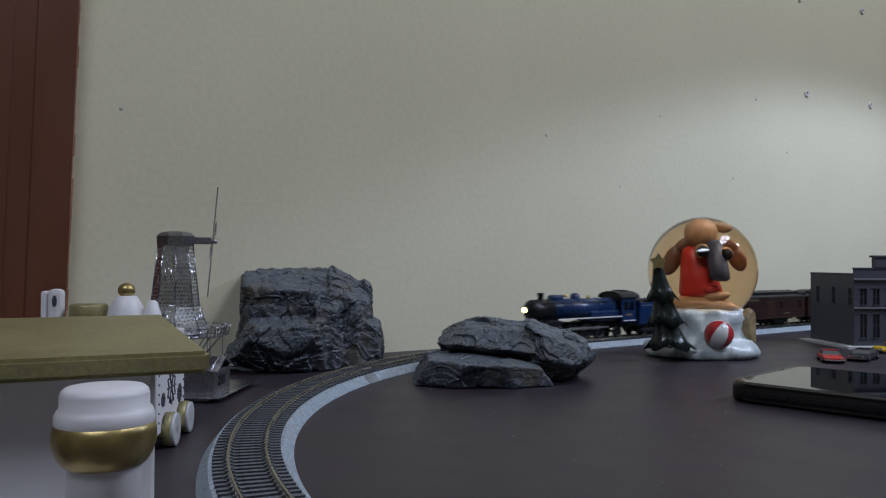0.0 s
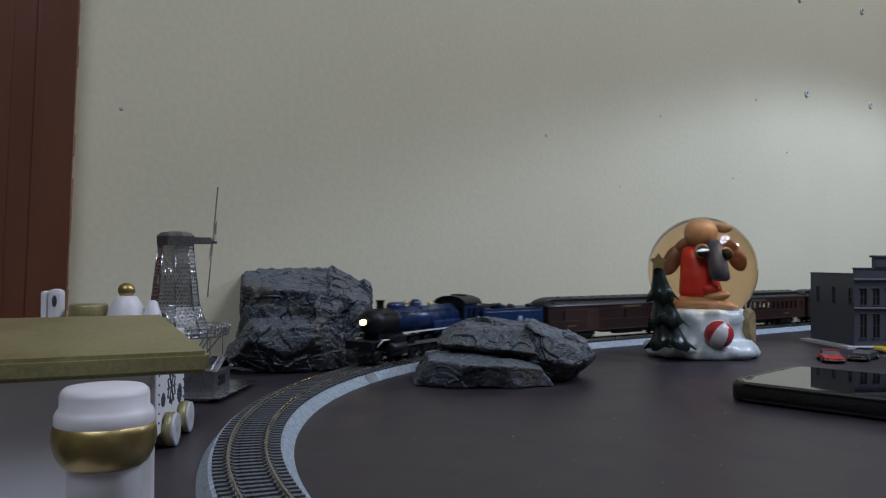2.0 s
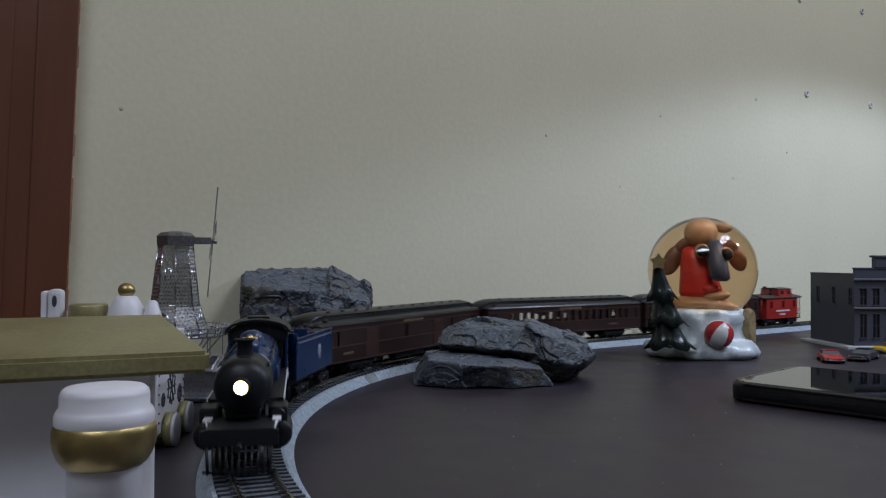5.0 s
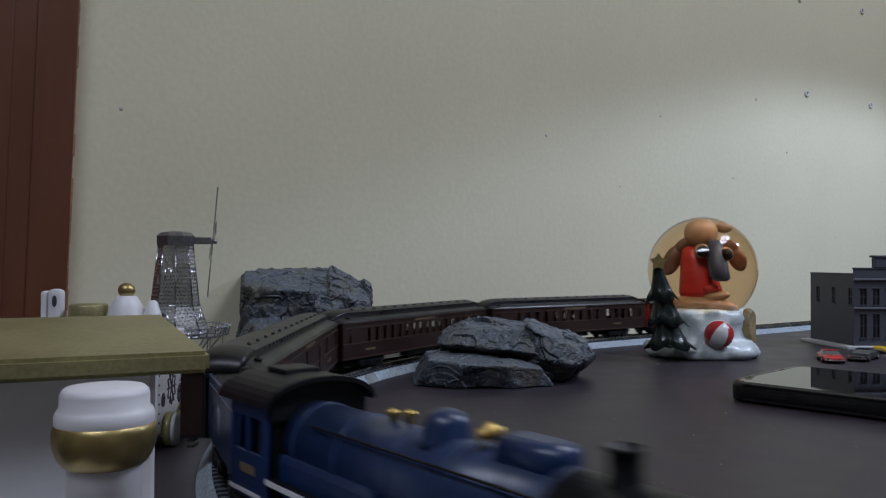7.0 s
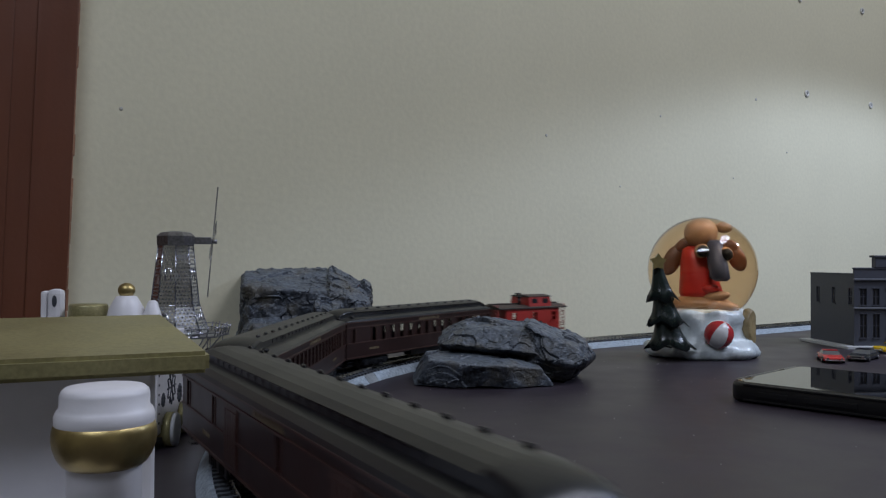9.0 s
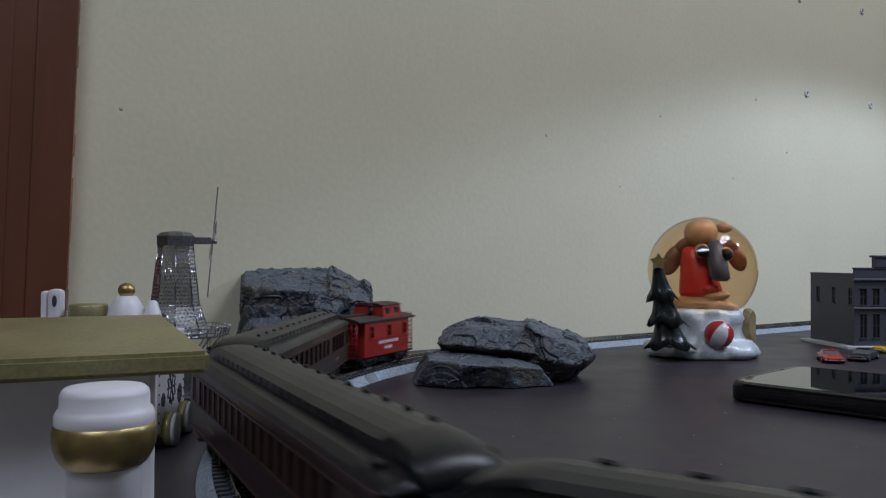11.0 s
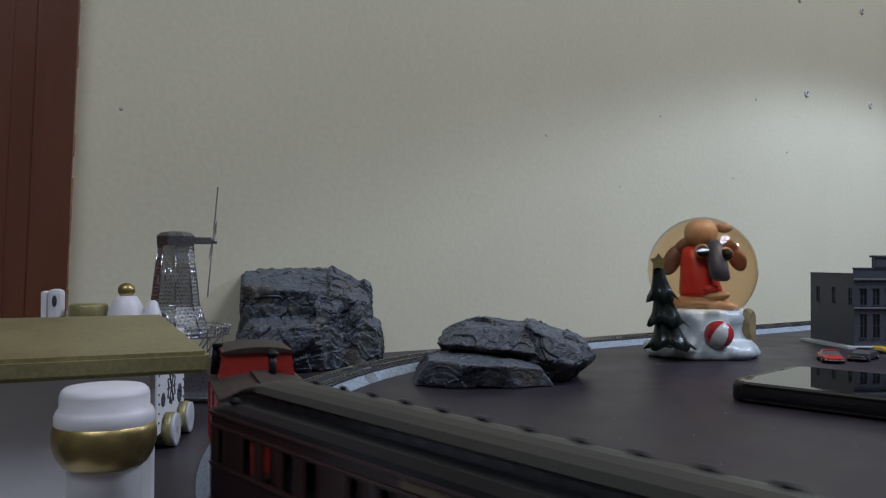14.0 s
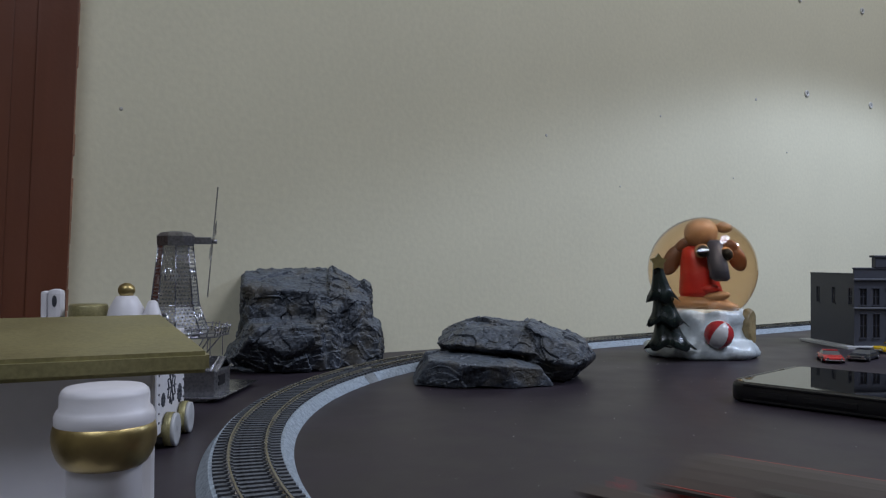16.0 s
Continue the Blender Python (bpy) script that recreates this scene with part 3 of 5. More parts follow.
    for f in bm.faces:
        f.smooth = abs(f.normal.z) > 0.3 and abs(f.normal.x) > 0.02
    roof = part("roof", bm, M_ROOF, c, "dusty black clerestory roof")
    bm = B()
    k = int((2 * h - 60) / 9)
    for i in range(k):
        x = -h + 30 + i * 9
        for s in (-1, 1):
            box(bm, x, x + 5.5, min(s * 9.9, s * 10.3), max(s * 9.9, s * 10.3), 42.0, 43.8)
    tagged(part("clerestory_light", bm, M_GREY_DARK, roof), kind="stuff")
    for i in range(13):
        x = -h + 24 + i * (2 * h - 48) / 12
        bm = B()
        loft(bm, [[(x + dx * k, 6.2 + dy * k, z) for dx, dy in ((-2.3, 0), (-1.1, -0.8), (1.1, -0.8), (2.3, 0), (1.1, 0.8), (-1.1, 0.8))] for k, z in ((1, 46.0), (1, 46.9), (0.6, 47.5))])
        part("roof_vent", bm, M_ROOF, roof)
    for e in (-1, 1):
        bm = B()
        lathe(bm, [(1.3, 38), (1.3, 40.6), (1.9, 41), (1.9, 41.8), (0.6, 42.4)], 10, (e * (h - 10), -13.6, 0))
        part("lamp_vent", bm, M_IRON, roof)
        bm = B()
        lathe(bm, [(1.3, 38), (1.3, 40.6), (1.9, 41), (1.9, 41.8), (0.6, 42.4)], 10, (e * (h - 10), 13.6, 0))
        part("lamp_vent", bm, M_IRON, roof)
    for y0, y1 in ((-13, -6), (6, 13)):
        part("battery_box", box(B(), -26, 22, y0, y1, 4.6, 9.4, 0.6), M_BLACK, c)
    bm = B()
    rod(bm, (-40, 4, 7.5), (-58, 4, 7.5), 3, 12)
    box(bm, -h + 10, h - 10, -2, 2, 7, 9.4, 0.3)
    part("truss", bm, M_BLACK, c)
    for e in (-1, 1):
        bogie(c, e * 73, 3, 5.2, 12.5)
        part("coupler", box(B(), min(e * h, e * (h + 5.5)), max(e * h, e * (h + 5.5)), -2, 2, 7.5, 10.5, 0.4), M_IRON, c)
    return c


def build_caboose():
    def cpart(name, bm, mats, parent, label=""):
        bmesh.ops.scale(bm, vec=(CAB_K, 1, 1), verts=bm.verts)
        return part(name, bm, mats, parent, label)

    c = thing("caboose", pose(0, 0, 0.2), "bright red model caboose with roof cupola", "caboose")
    h = 47.0
    wins = [(-40, -33), (-6, 1), (30, 37)]
    for s in (-1, 1):
        y0, y1 = (14.8, 16) if s > 0 else (-16, -14.8)
        bm = B()
        box(bm, -h, h, y0, y1, 9.5, 24)
        box(bm, -h, h, y0, y1, 33, 37)
        last = -h
        for a, b in wins + [(h, h)]:
            box(bm, last, a, y0, y1, 24, 33)
            last = b
        side = cpart("side", bm, M_RED, c)
        yo = s * 16
        for a, b in wins:
            bm = B()
            for x0, x1, z0, z1 in ((a - 0.7, b + 0.7, 23.3, 24.2), (a - 0.7, b + 0.7, 32.8, 33.7), (a - 0.7, a + 0.2, 24, 33), (b - 0.2, b + 0.7, 24, 33)):
                box(bm, x0, x1, min(yo, yo + s * 0.5), max(yo, yo + s * 0.5), z0, z1)
            box(bm, a, b, s * 15.4 - 0.1, s * 15.4 + 0.1, 28.2, 28.8)
            cpart("window_frame", bm, M_RED, side)
        bm = B()
        for k in range(10):
            box(bm, -22 + k * 4.2, -19.4 + k * 4.2, min(yo + s * 0.05, yo + s * 0.2), max(yo + s * 0.05, yo + s * 0.2), 18.6, 21)
        for k in range(4):
            box(bm, -8 + k * 4, -5.4 + k * 4, min(yo + s * 0.05, yo + s * 0.2), max(yo + s * 0.05, yo + s * 0.2), 14, 16.4)
        tagged(cpart("lettering", bm, M_WHITELINE, side), kind="stuff")
        bm = B()
        for k in range(30):
            x = -h + 1.5 + k * 3.2
            box(bm, x, x + 0.25, min(yo, yo + s * 0.18), max(yo, yo + s * 0.18), 9.8, 23)
        tagged(cpart("batten", bm, M_RED, side), kind="stuff")
    for e in (-1, 1):
        x0, x1 = (h - 1.2, h) if e > 0 else (-h, -h + 1.2)
        bm = B()
        box(bm, x0, x1, -14.8, 14.8, 9.5, 37)
        end = cpart("end_wall", bm, M_RED, c)
        cpart("door", box(B(), min(e * h, e * (h + 0.5)), max(e * h, e * (h + 0.5)), -4.5, 4.5, 10, 32), M_RED, end)
        bm = B()
        box(bm, min(e * h, e * (h + 12)), max(e * h, e * (h + 12)), -15, 15, 8.2, 9.6, 0.3)
        cpart("platform", bm, M_BLACK, c)
        bm = B()
        xr = e * (h + 11.3)
        for y in (-14, -7, 7, 14):
            rod(bm, (xr, y, 9), (xr, y, 21 if abs(y) < 10 else 38.5), 0.5, 6)
        for z in (14, 20.5):
            rod(bm, (xr, -14, z), (xr, -5, z), 0.45, 6)
            rod(bm, (xr, 5, z), (xr, 14, z), 0.45, 6)
        rod(bm, (xr, 0, 9), (xr, 0, 24), 0.5, 6)
        lathe(bm, [(2.2, 23.6), (2.6, 24), (2.2, 24.4)], 14, (xr, 0, 0))
        cpart("railing", bm, M_RED, c)
        bm = B()
        for y in (9.5, 13.5):
            rod(bm, (e * (h + 12.0), y, 9), (e * (h + 12.0), y, 41), 0.45, 6)
        for k in range(8):
            rod(bm, (e * (h + 12.0), 9.5, 11 + 3.6 * k), (e * (h + 12.0), 13.5, 11 + 3.6 * k), 0.35, 6)
        cpart("ladder", bm, M_RED, c)
        cpart("coupler", box(B(), min(e * (h + 12), e * (h + 16)), max(e * (h + 12), e * (h + 16)), -2, 2, 7.5, 10.5, 0.4), M_IRON, c)
    prof = [(17.4, 36.6), (17.4, 37.6), (12, 39.4), (6, 40.4), (0, 40.8), (-6, 40.4), (-12, 39.4), (-17.4, 37.6), (-17.4, 36.6)]
    bm = B()
    loft(bm, [[(x, y, z) for y, z in prof] for x in (-h - 12.5, h + 12.5)])
    roof = cpart("roof", bm, M_CABROOF, c, "dusty dark brown roof")
    cpart("running_board", box(B(), -h - 13, -35, -3, 3, 41.0, 41.8), M_CABROOF, roof)
    cpart("running_board", box(B(), 8, h + 13, -3, 3, 41.0, 41.8), M_CABROOF, roof)
    bm = B()
    loft(bm, [[(-14 + sx * (19 if k else 20), sy * (13.0 if k else 14.5), z) for sx, sy in ((-1, -1), (1, -1), (1, 1), (-1, 1))] for k, z in ((0, 38.5), (1, 49.0))])
    cup = cpart("cupola", bm, M_RED, c)
    bm = B()
    loft(bm, [[(x, y * 0.79, 46.6 + (z - 36.6) * 0.55 + 1.6) for y, z in prof] for x in (-34.6, 6.6)])
    cpart("cupola_roof", bm, M_CABROOF, cup)
    for s in (-1, 1):
        for a in (-28, -9):
            y = s * 14.05
            bm = B()
            box(bm, a, a + 9, -0.25, 0.25, 41.4, 46.4)
            bm.transform(Matrix.Translation((0, y - s * 0.25, 0)))
            cpart("cupola_window", bm, M_GREY_DARK, cup)
    bm = B()
    rod(bm, (13, 5, 38), (13, 5, 48), 1.5, 12)
    lathe(bm, [(2.4, 48.6), (2.4, 49.6), (0.6, 51)], 14, (13, 5, -1))
    cpart("stovepipe", bm, M_BLACK, c)
    bm = B()
    rod(bm, (-8, -15.6, 39), (-8, -14.6, 51), 1.6, 12)
    box(bm, -11.5, -4.5, -16.6, -12.6, 50, 51.4, 0.4)
    cpart("smokejack", bm, M_BLACK, c)
    bm = B()
    box(bm, -46, -34, -13.5, -10.5, 40.6, 42.2, 0.3)
    cpart("roof_walk", bm, M_CABROOF, c)
    cpart("underframe", box(B(), -h - 8, h + 8, -10, 10, 7.8, 9.4), M_BLACK, c)
    cpart("tool_box", box(B(), -12, 12, -12, 12, 3.8, 8, 0.5), M_BLACK, c)
    bogie(c, 27, 2, 5.2, 16)
    bogie(c, -27, 2, 5.2, 16)
    return c


locomotive, drivers, side_rods = build_locomotive()
tender = build_tender()
coach_a = build_coach(256, [(-118, -110, 6, 4), (-72, -66, 5, 4), (8, 14, 5, 4), (104, 116, 5, 4)], [-44, 62], "maroon baggage coach with sliding doors and clerestory roof")
coach_b = build_coach(226, [(-92, 92, 6.2, 4.4), (-108, -100, 5, 3), (102, 110, 5, 3)], [], "maroon passenger coach with a long row of windows")
coach_c = build_coach(226, [(-92, -48, 8.4, 3.0), (-38, 92, 7.2, 5.4), (-108, -100, 5, 3), (102, 110, 5, 3)], [], "maroon parlour coach with wide paired windows")
caboose = build_caboose()


# ---- rocks ----
def rock_mesh(bm, planes, sub, rough, seed, centre, size, facets=26, round_off=1.12):
    """A chipped stone: a convex block cut by given and by chance planes (normal, distance), with fractured faces."""
    res = bmesh.ops.create_icosphere(bm, subdivisions=sub, radius=1)
    off = Vector((seed * 7.3, seed * 3.1, seed * 5.7))
    rnd = random.Random(seed)
    norm = [(Vector(n).normalized(), d) for n, d in planes]
    for _ in range(facets):
        n = Vector((rnd.gauss(0, 1), rnd.gauss(0, 1), rnd.gauss(0, 0.8))).normalized()
        norm.append((n, rnd.uniform(0.92, 1.12)))
    for v in res["verts"]:
        d = v.co.normalized()
        r = min(min(h / d.dot(n) for n, h in norm if d.dot(n) > 0.03) if any(d.dot(n) > 0.03 for n, h in norm) else round_off, round_off)
        q = Vector((d.x * size[0], d.y * size[1], d.z * size[2])) / 42
        warp = q + 0.14 * noise.noise_vector(q * 2.3 + off)
        bend = 0.0
        for scale, k in ((1.7, 0.24), (4.0, 0.030)):
            pt = noise.voronoi(warp * scale + off)[1][0]
            h = noise.cell_vector(pt * 37.0)
            bend += k * ((h.x - 0.6) + 1.1 * (warp * scale + off - pt).dot(Vector((h.y - 0.5, h.z - 0.5, h.x - 0.5))))
        bend += 0.05 * noise.fractal(q * 3.0 + off, 1.0, 2.1, 3) + 0.009 * noise.fractal(q * 14 + off, 0.9, 2.1, 4)
        r += rough * bend
        v.co = Vector(centre) + Vector((d.x * r * size[0], d.y * r * size[1], d.z * r * size[2]))
        v.co.z = max(v.co.z, 0.2)
    return bm


def slate(name, build, m, label, voxel, seed, chip, strata):
    """One stone: overlapping faceted blocks fused into a single skin, then fractured."""
    bm = B()
    build(bm)
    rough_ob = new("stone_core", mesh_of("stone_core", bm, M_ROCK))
    mod = rough_ob.modifiers.new("fuse", "REMESH")
    mod.mode, mod.voxel_size = "VOXEL", voxel / 1000
    solid = rough_ob.evaluated_get(bpy.context.evaluated_depsgraph_get())
    me = bpy.data.meshes.new_from_object(solid)
    bpy.data.objects.remove(rough_ob)
    off = Vector((seed * 7.3, seed * 3.1, seed * 5.7))
    moved = []
    for v in me.vertices:
        q = v.co * 1000 / 40
        w = q + 0.22 * noise.noise_vector(q * 1.5 + off)
        h = 1.6 * noise.fractal(q * 1.1 + off, 1.0, 2.1, 3)
        for scale, k in ((1.25, chip), (2.9, chip * 0.50), (6.5, chip * 0.16)):
            sp = Vector((w.x, w.y, w.z * 1.25)) * scale + off
            pt = noise.voronoi(sp)[1][0]
            c = noise.cell_vector(pt * 37.0)
            h += k * ((c.x - 0.55) + 1.5 * (sp - pt).dot(Vector((c.y - 0.5, c.z - 0.5, c.x - 0.5))))
        band = (w.z * 5.0 + w.x * 0.9 + 1.6 * noise.noise(w * 1.1 + off)) % 1.0
        h += strata * (band - 0.5) * max(0.0, 0.2 + noise.noise(w * 1.7))
        h += 0.42 * noise.fractal(q * 8.0 + off, 0.9, 2.1, 4)
        p = v.co + v.normal * (h / 1000)
        moved.append((p.x, p.y, max(p.z, 0.0002)))
    for v, p in zip(me.vertices, moved):
        v.co = p
    ob = new(name, me)
    ob.matrix_world = m
    return tagged(ob, label, "rock", "rocks on the table")


def big_rock(bm):
    # upper body, right shoulder, low right bulge, front ledge, middle column
    rock_mesh(bm, [((0.04, -0.30, 1), 0.58), ((-1, -0.1, 0.12), 0.90), ((-0.75, -0.5, -0.55), 0.80), ((0, -1, 0.08), 0.58), ((1, 0, 0), 0.95), ((0, 1, 0), 0.85), ((0, 0, -1), 0.95), ((-0.8, -0.8, 0.1), 0.88)], 5, 0, 3, (-24, 8, 46), (46, 46, 50), 0, 1.6)
    rock_mesh(bm, [((0.25, -0.28, 1), 0.50), ((1, -0.1, 0.16), 0.84), ((0.6, -0.8, 0.1), 0.74), ((0, -1, 0.08), 0.70), ((-1, 0, 0), 0.6), ((0, 1, 0), 0.85), ((0, 0, -1), 0.95)], 5, 0, 4, (30, 8, 44), (27, 42, 50), 0, 1.6)
    rock_mesh(bm, [((0.5, -0.3, 1), 0.80), ((1, -0.2, 0.2), 0.9), ((0, -1, 0.2), 0.85), ((0, 0, -1), 0.9)], 5, 0, 14, (44, 2, 22), (19, 26, 28), 5, 1.3)
    rock_mesh(bm, [((-0.10, -0.12, 1), 0.68), ((-1, -0.2, 0.45), 0.86), ((0, -1, 0.20), 0.92), ((-0.5, -1, -0.55), 0.86), ((0.35, -1, -0.4), 0.86), ((1, -0.2, 0.05), 0.84), ((0, 1, 0), 1.0), ((0, 0, -1), 0.95)], 5, 0, 8, (-23, -36, 22), (42, 36, 29), 0, 1.5)
    rock_mesh(bm, [((0.1, -0.3, 1), 0.78), ((0, -1, 0.16), 0.80), ((1, -0.4, 0.1), 0.78), ((-1, -0.3, 0), 0.8), ((0, 0, -1), 0.95)], 5, 0, 9, (12, -20, 31), (17, 27, 36), 3, 1.4)


def leaning_rock(bm):
    rock_mesh(bm, [((-0.1, -0.30, 1), 0.84), ((0.3, 0.1, 1), 0.92), ((-1, -0.3, 0.6), 0.84), ((-1, -0.4, -0.5), 0.90), ((0, -1, 0.45), 0.80), ((-0.3, -0.8, -0.9), 0.66), ((0, 0, -1), 0.72), ((0.5, -0.4, 1), 0.90), ((0, 1, 0.2), 0.9), ((-0.6, -0.6, 0.7), 0.86)], 5, 0, 5, (-14, -4, 27.5), (48, 38, 18.5), 4, 1.25)
    rock_mesh(bm, [((0.55, -0.2, 1), 0.60), ((1, -0.3, 0.6), 0.74), ((1, -0.3, -0.7), 0.80), ((0, -1, 0.45), 0.78), ((-0.2, -1, -0.6), 0.80), ((-0.8, -0.7, 0.1), 0.76), ((0, 1, 0), 0.9), ((0, 0, -1), 0.85)], 5, 0, 21, (30, -11, 20), (34, 40, 26), 3, 1.35)


def slab_rock(bm):
    rock_mesh(bm, [((0.10, -0.14, 1), 0.78), ((-1, -0.1, 0.15), 0.94), ((0.75, -0.1, 1.0), 0.86), ((1, 0, 0.2), 0.95), ((0.1, -1, -0.10), 0.84), ((0, 1, 0), 0.9), ((0, 0, -1), 0.75), ((0.8, -1, 0), 0.9), ((-0.7, -0.9, 0.1), 0.93)], 5, 0, 11, (-1, 0, 9), (50, 32, 13), 0, 1.5)


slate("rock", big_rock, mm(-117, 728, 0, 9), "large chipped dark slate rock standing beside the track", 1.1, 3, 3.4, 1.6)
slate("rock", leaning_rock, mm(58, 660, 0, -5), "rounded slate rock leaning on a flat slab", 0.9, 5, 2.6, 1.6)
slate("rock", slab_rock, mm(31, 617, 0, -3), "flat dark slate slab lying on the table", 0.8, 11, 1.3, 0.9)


# ---- snow globe ----
globe = thing("snow_globe", mm(261, 810), "amber glass snow globe on a white snow-covered base", "snow globe")
bm = B()
rings = []
for z, w in ((0.3, 0.93), (2.5, 0.99), (6, 1.02), (10, 1.01), (14, 0.96), (17, 0.89), (20, 0.85), (24, 0.84), (29, 0.845), (34, 0.85), (39, 0.85), (43, 0.84), (46, 0.80), (48, 0.72), (49.5, 0.55)):
    ring = []
    for i in range(72):
        a = 2 * math.pi * i / 72
        n = Vector((math.cos(a) * 1.5, math.sin(a) * 1.5, z * 0.045))
        k = w * (1 + 0.10 * noise.fractal(n * 1.3 + Vector((4, 1, 2)), 1, 2, 3) + 0.075 * noise.noise(n * 3.1) + 0.03 * noise.noise(n * 6.3))
        ring.append((53.0 * k * math.cos(a), 44.5 * k * math.sin(a), z + (1.6 * noise.noise(n * 2) if 2 < z < 48 else 0)))
    rings.append(ring)
loft(bm, rings, smooth=True)
part("base", bm, M_SNOW, globe, "glossy white snow-heap base")
bm = B()
ball(bm, (0, 0, 86.3), 53.3, 5)
sphere = part("glass_globe", bm, M_GLOBE, globe, "amber liquid-filled glass ball")
sphere.visible_shadow = False
# the seated figure inside, one plain mesh
bm = B()
ball(bm, (0, -6, 55), 20, 4, (1.4, 0.8, 0.5), 0)
ball(bm, (17, -14, 53), 10, 3, (1.9, 0.9, 0.75), 0, (0, 10, 0))
ball(bm, (14, -16, 63), 6.5, 3, (1.9, 0.9, 0.7), 0, (0, -8, 0))
loft(bm, [[(cx + hw * math.cos(a), -4 + 0.75 * hw * math.sin(a), z) for a in [2 * math.pi * i / 20 for i in range(20)]] for cx, hw, z in ((0, 17.5, 62), (0, 19.5, 67), (-2, 16.5, 82), (-5, 13, 96), (-7, 9.5, 106), (-7, 5, 109))], 2, True)
ball(bm, (9, -17, 70), 5, 3, (1.7, 0.9, 0.8), 2)
ball(bm, (0, 0, 121), 15, 4, (1.0, 0.9, 0.95), 0)
ball(bm, (20, 4, 126), 6, 3, (1.3, 0.7, 0.9), 0)
ball(bm, (-13, 2, 110), 8.5, 3, (1.3, 0.7, 0.8), 1, (0, -25, 0))
ball(bm, (-25, 2, 96), 8.5, 3, (0.95, 0.5, 1.75), 1, (0, 24, 0))
ball(bm, (24, 2, 107), 8, 3, (1.2, 0.5, 1.0), 1, (0, 25, 0))
ball(bm, (31, 2, 98), 8, 3, (0.95, 0.5, 1.55), 1, (0, -24, 0))
loft(bm, [[(cx + hw * kx, cy + hd * ky, z) for kx, ky in ((-1, -0.5), (-0.6, -1), (0.6, -1), (1, -0.5), (1, 0.6), (0.5, 1), (-0.5, 1), (-1, 0.6))] for cx, hw, cy, hd, z in ((18, 5, -22, 6, 77), (17, 9, -22, 9, 80), (15, 9, -20, 10, 92), (13, 8, -16, 10, 104), (12, 6.5, -12, 8, 113), (12, 4, -10, 5, 115))], 3, True)
for ex, ez in ((2, 105), (23, 102)):
    ball(bm, (ex - 1, -20, ez), 6.8, 3, (1, 0.7, 1), 0)
    ball(bm, (ex, -23, ez), 5.8, 3, (1, 0.7, 1), 4)
bm.transform(Matrix.Rotation(radians(-17.9), 4, "Z") @ Matrix.Translation((-1, 0, -1)))
part("figurine", bm, [M_FUR, M_FUR_DARK, M_CLOTH, M_SLATE, M_BLACK], globe, "seated tan figure in red")
bm = B()
for z0, z1, r0, r1, ph in ((15, 46, 20.5, 7, 0.9), (37, 68, 17, 6, 2.2), (60, 94, 14, 3.2, 3.4)):
    seg = 28
    prof = []
    rows = []
    for i in range(6):
        k = i / 5
        ring = []
        for j in range(seg):
            a = 2 * math.pi * j / seg
            frill = 1 + (0.16 * math.sin(5 * a + ph) + 0.10) * (1 - k) ** 2 + 0.04 * math.sin(9 * a + 2 * ph)
            droop = -6.5 * (1 - k) ** 2 * (0.5 + 0.5 * math.sin(5 * a + ph))
            r = (r0 + (r1 - r0) * k ** 0.55) * frill
            z = z0 + (z1 - z0) * k + droop
            ring.append((r * math.cos(a) - 0.15 * (z - 15), r * 0.7 * math.sin(a), z))
        rows.append(ring)
    loft(bm, rows, smooth=True)
tree = part("fir_tree", bm, M_TREE, globe, "dark green glossy fir tree")
tree.location = (-0.0465, -0.048, 0.002)
bm = B()
star = []
for i in range(10):
    a, r = math.pi * i / 5 + 0.3, 8.5 if i % 2 == 0 else 5.0
    star.append((r * math.cos(a), r * math.sin(a)))
loft(bm, [[(x, -2.5, z) for x, z in star], [(x * 0.9, 2.5, z * 0.9) for x, z in star]])
st = part("star", bm, M_STAR, tree, "gold tree-top star")
st.location = (-0.0125, -0.006, 0.092)
bm = B()
bmesh.ops.create_uvsphere(bm, u_segments=36, v_segments=20, radius=13.6)
for f in bm.faces:
    c = f.calc_center_median()
    f.smooth, f.material_index = True, int((math.atan2(c.y, c.x) / math.pi + 1) * 3 + 1.001) % 2
bm.transform(Matrix.Rotation(radians(-12), 4, "Z") @ Matrix.Rotation(radians(24), 4, "Y") @ Matrix.Rotation(radians(18), 4, "X") @ Matrix.Rotation(radians(-60), 4, "Z"))
bb = part("beach_ball", bm, [M_BALL_RED, M_BALL_WHITE], globe, "red and white striped ball")
bb.location = (0.002, -0.044, 0.0255)
bm = B()
rock_mesh(bm, [((0.8, -1, 0.1), 0.62), ((1, 0, 0), 0.8)], 4, 0.3, 6, (40, -17, 30), (9, 10, 17), 6, 1.1)
part("shell", bm, M_OCHRE, globe, "ochre rock on the base")


# ---- brick shop building ----
BT = 5.0
shop = thing("shop_building", mm(451, 882, 0, BT), "dark grey two-storey model shop on a pale base", "building")
part("base_plate", box(B(), -12, 130, -8, 92, 0, 3.2, 0.5), M_PLATE, shop, "pale grey plastic base plate")
bm = B()
H1 = 84.0
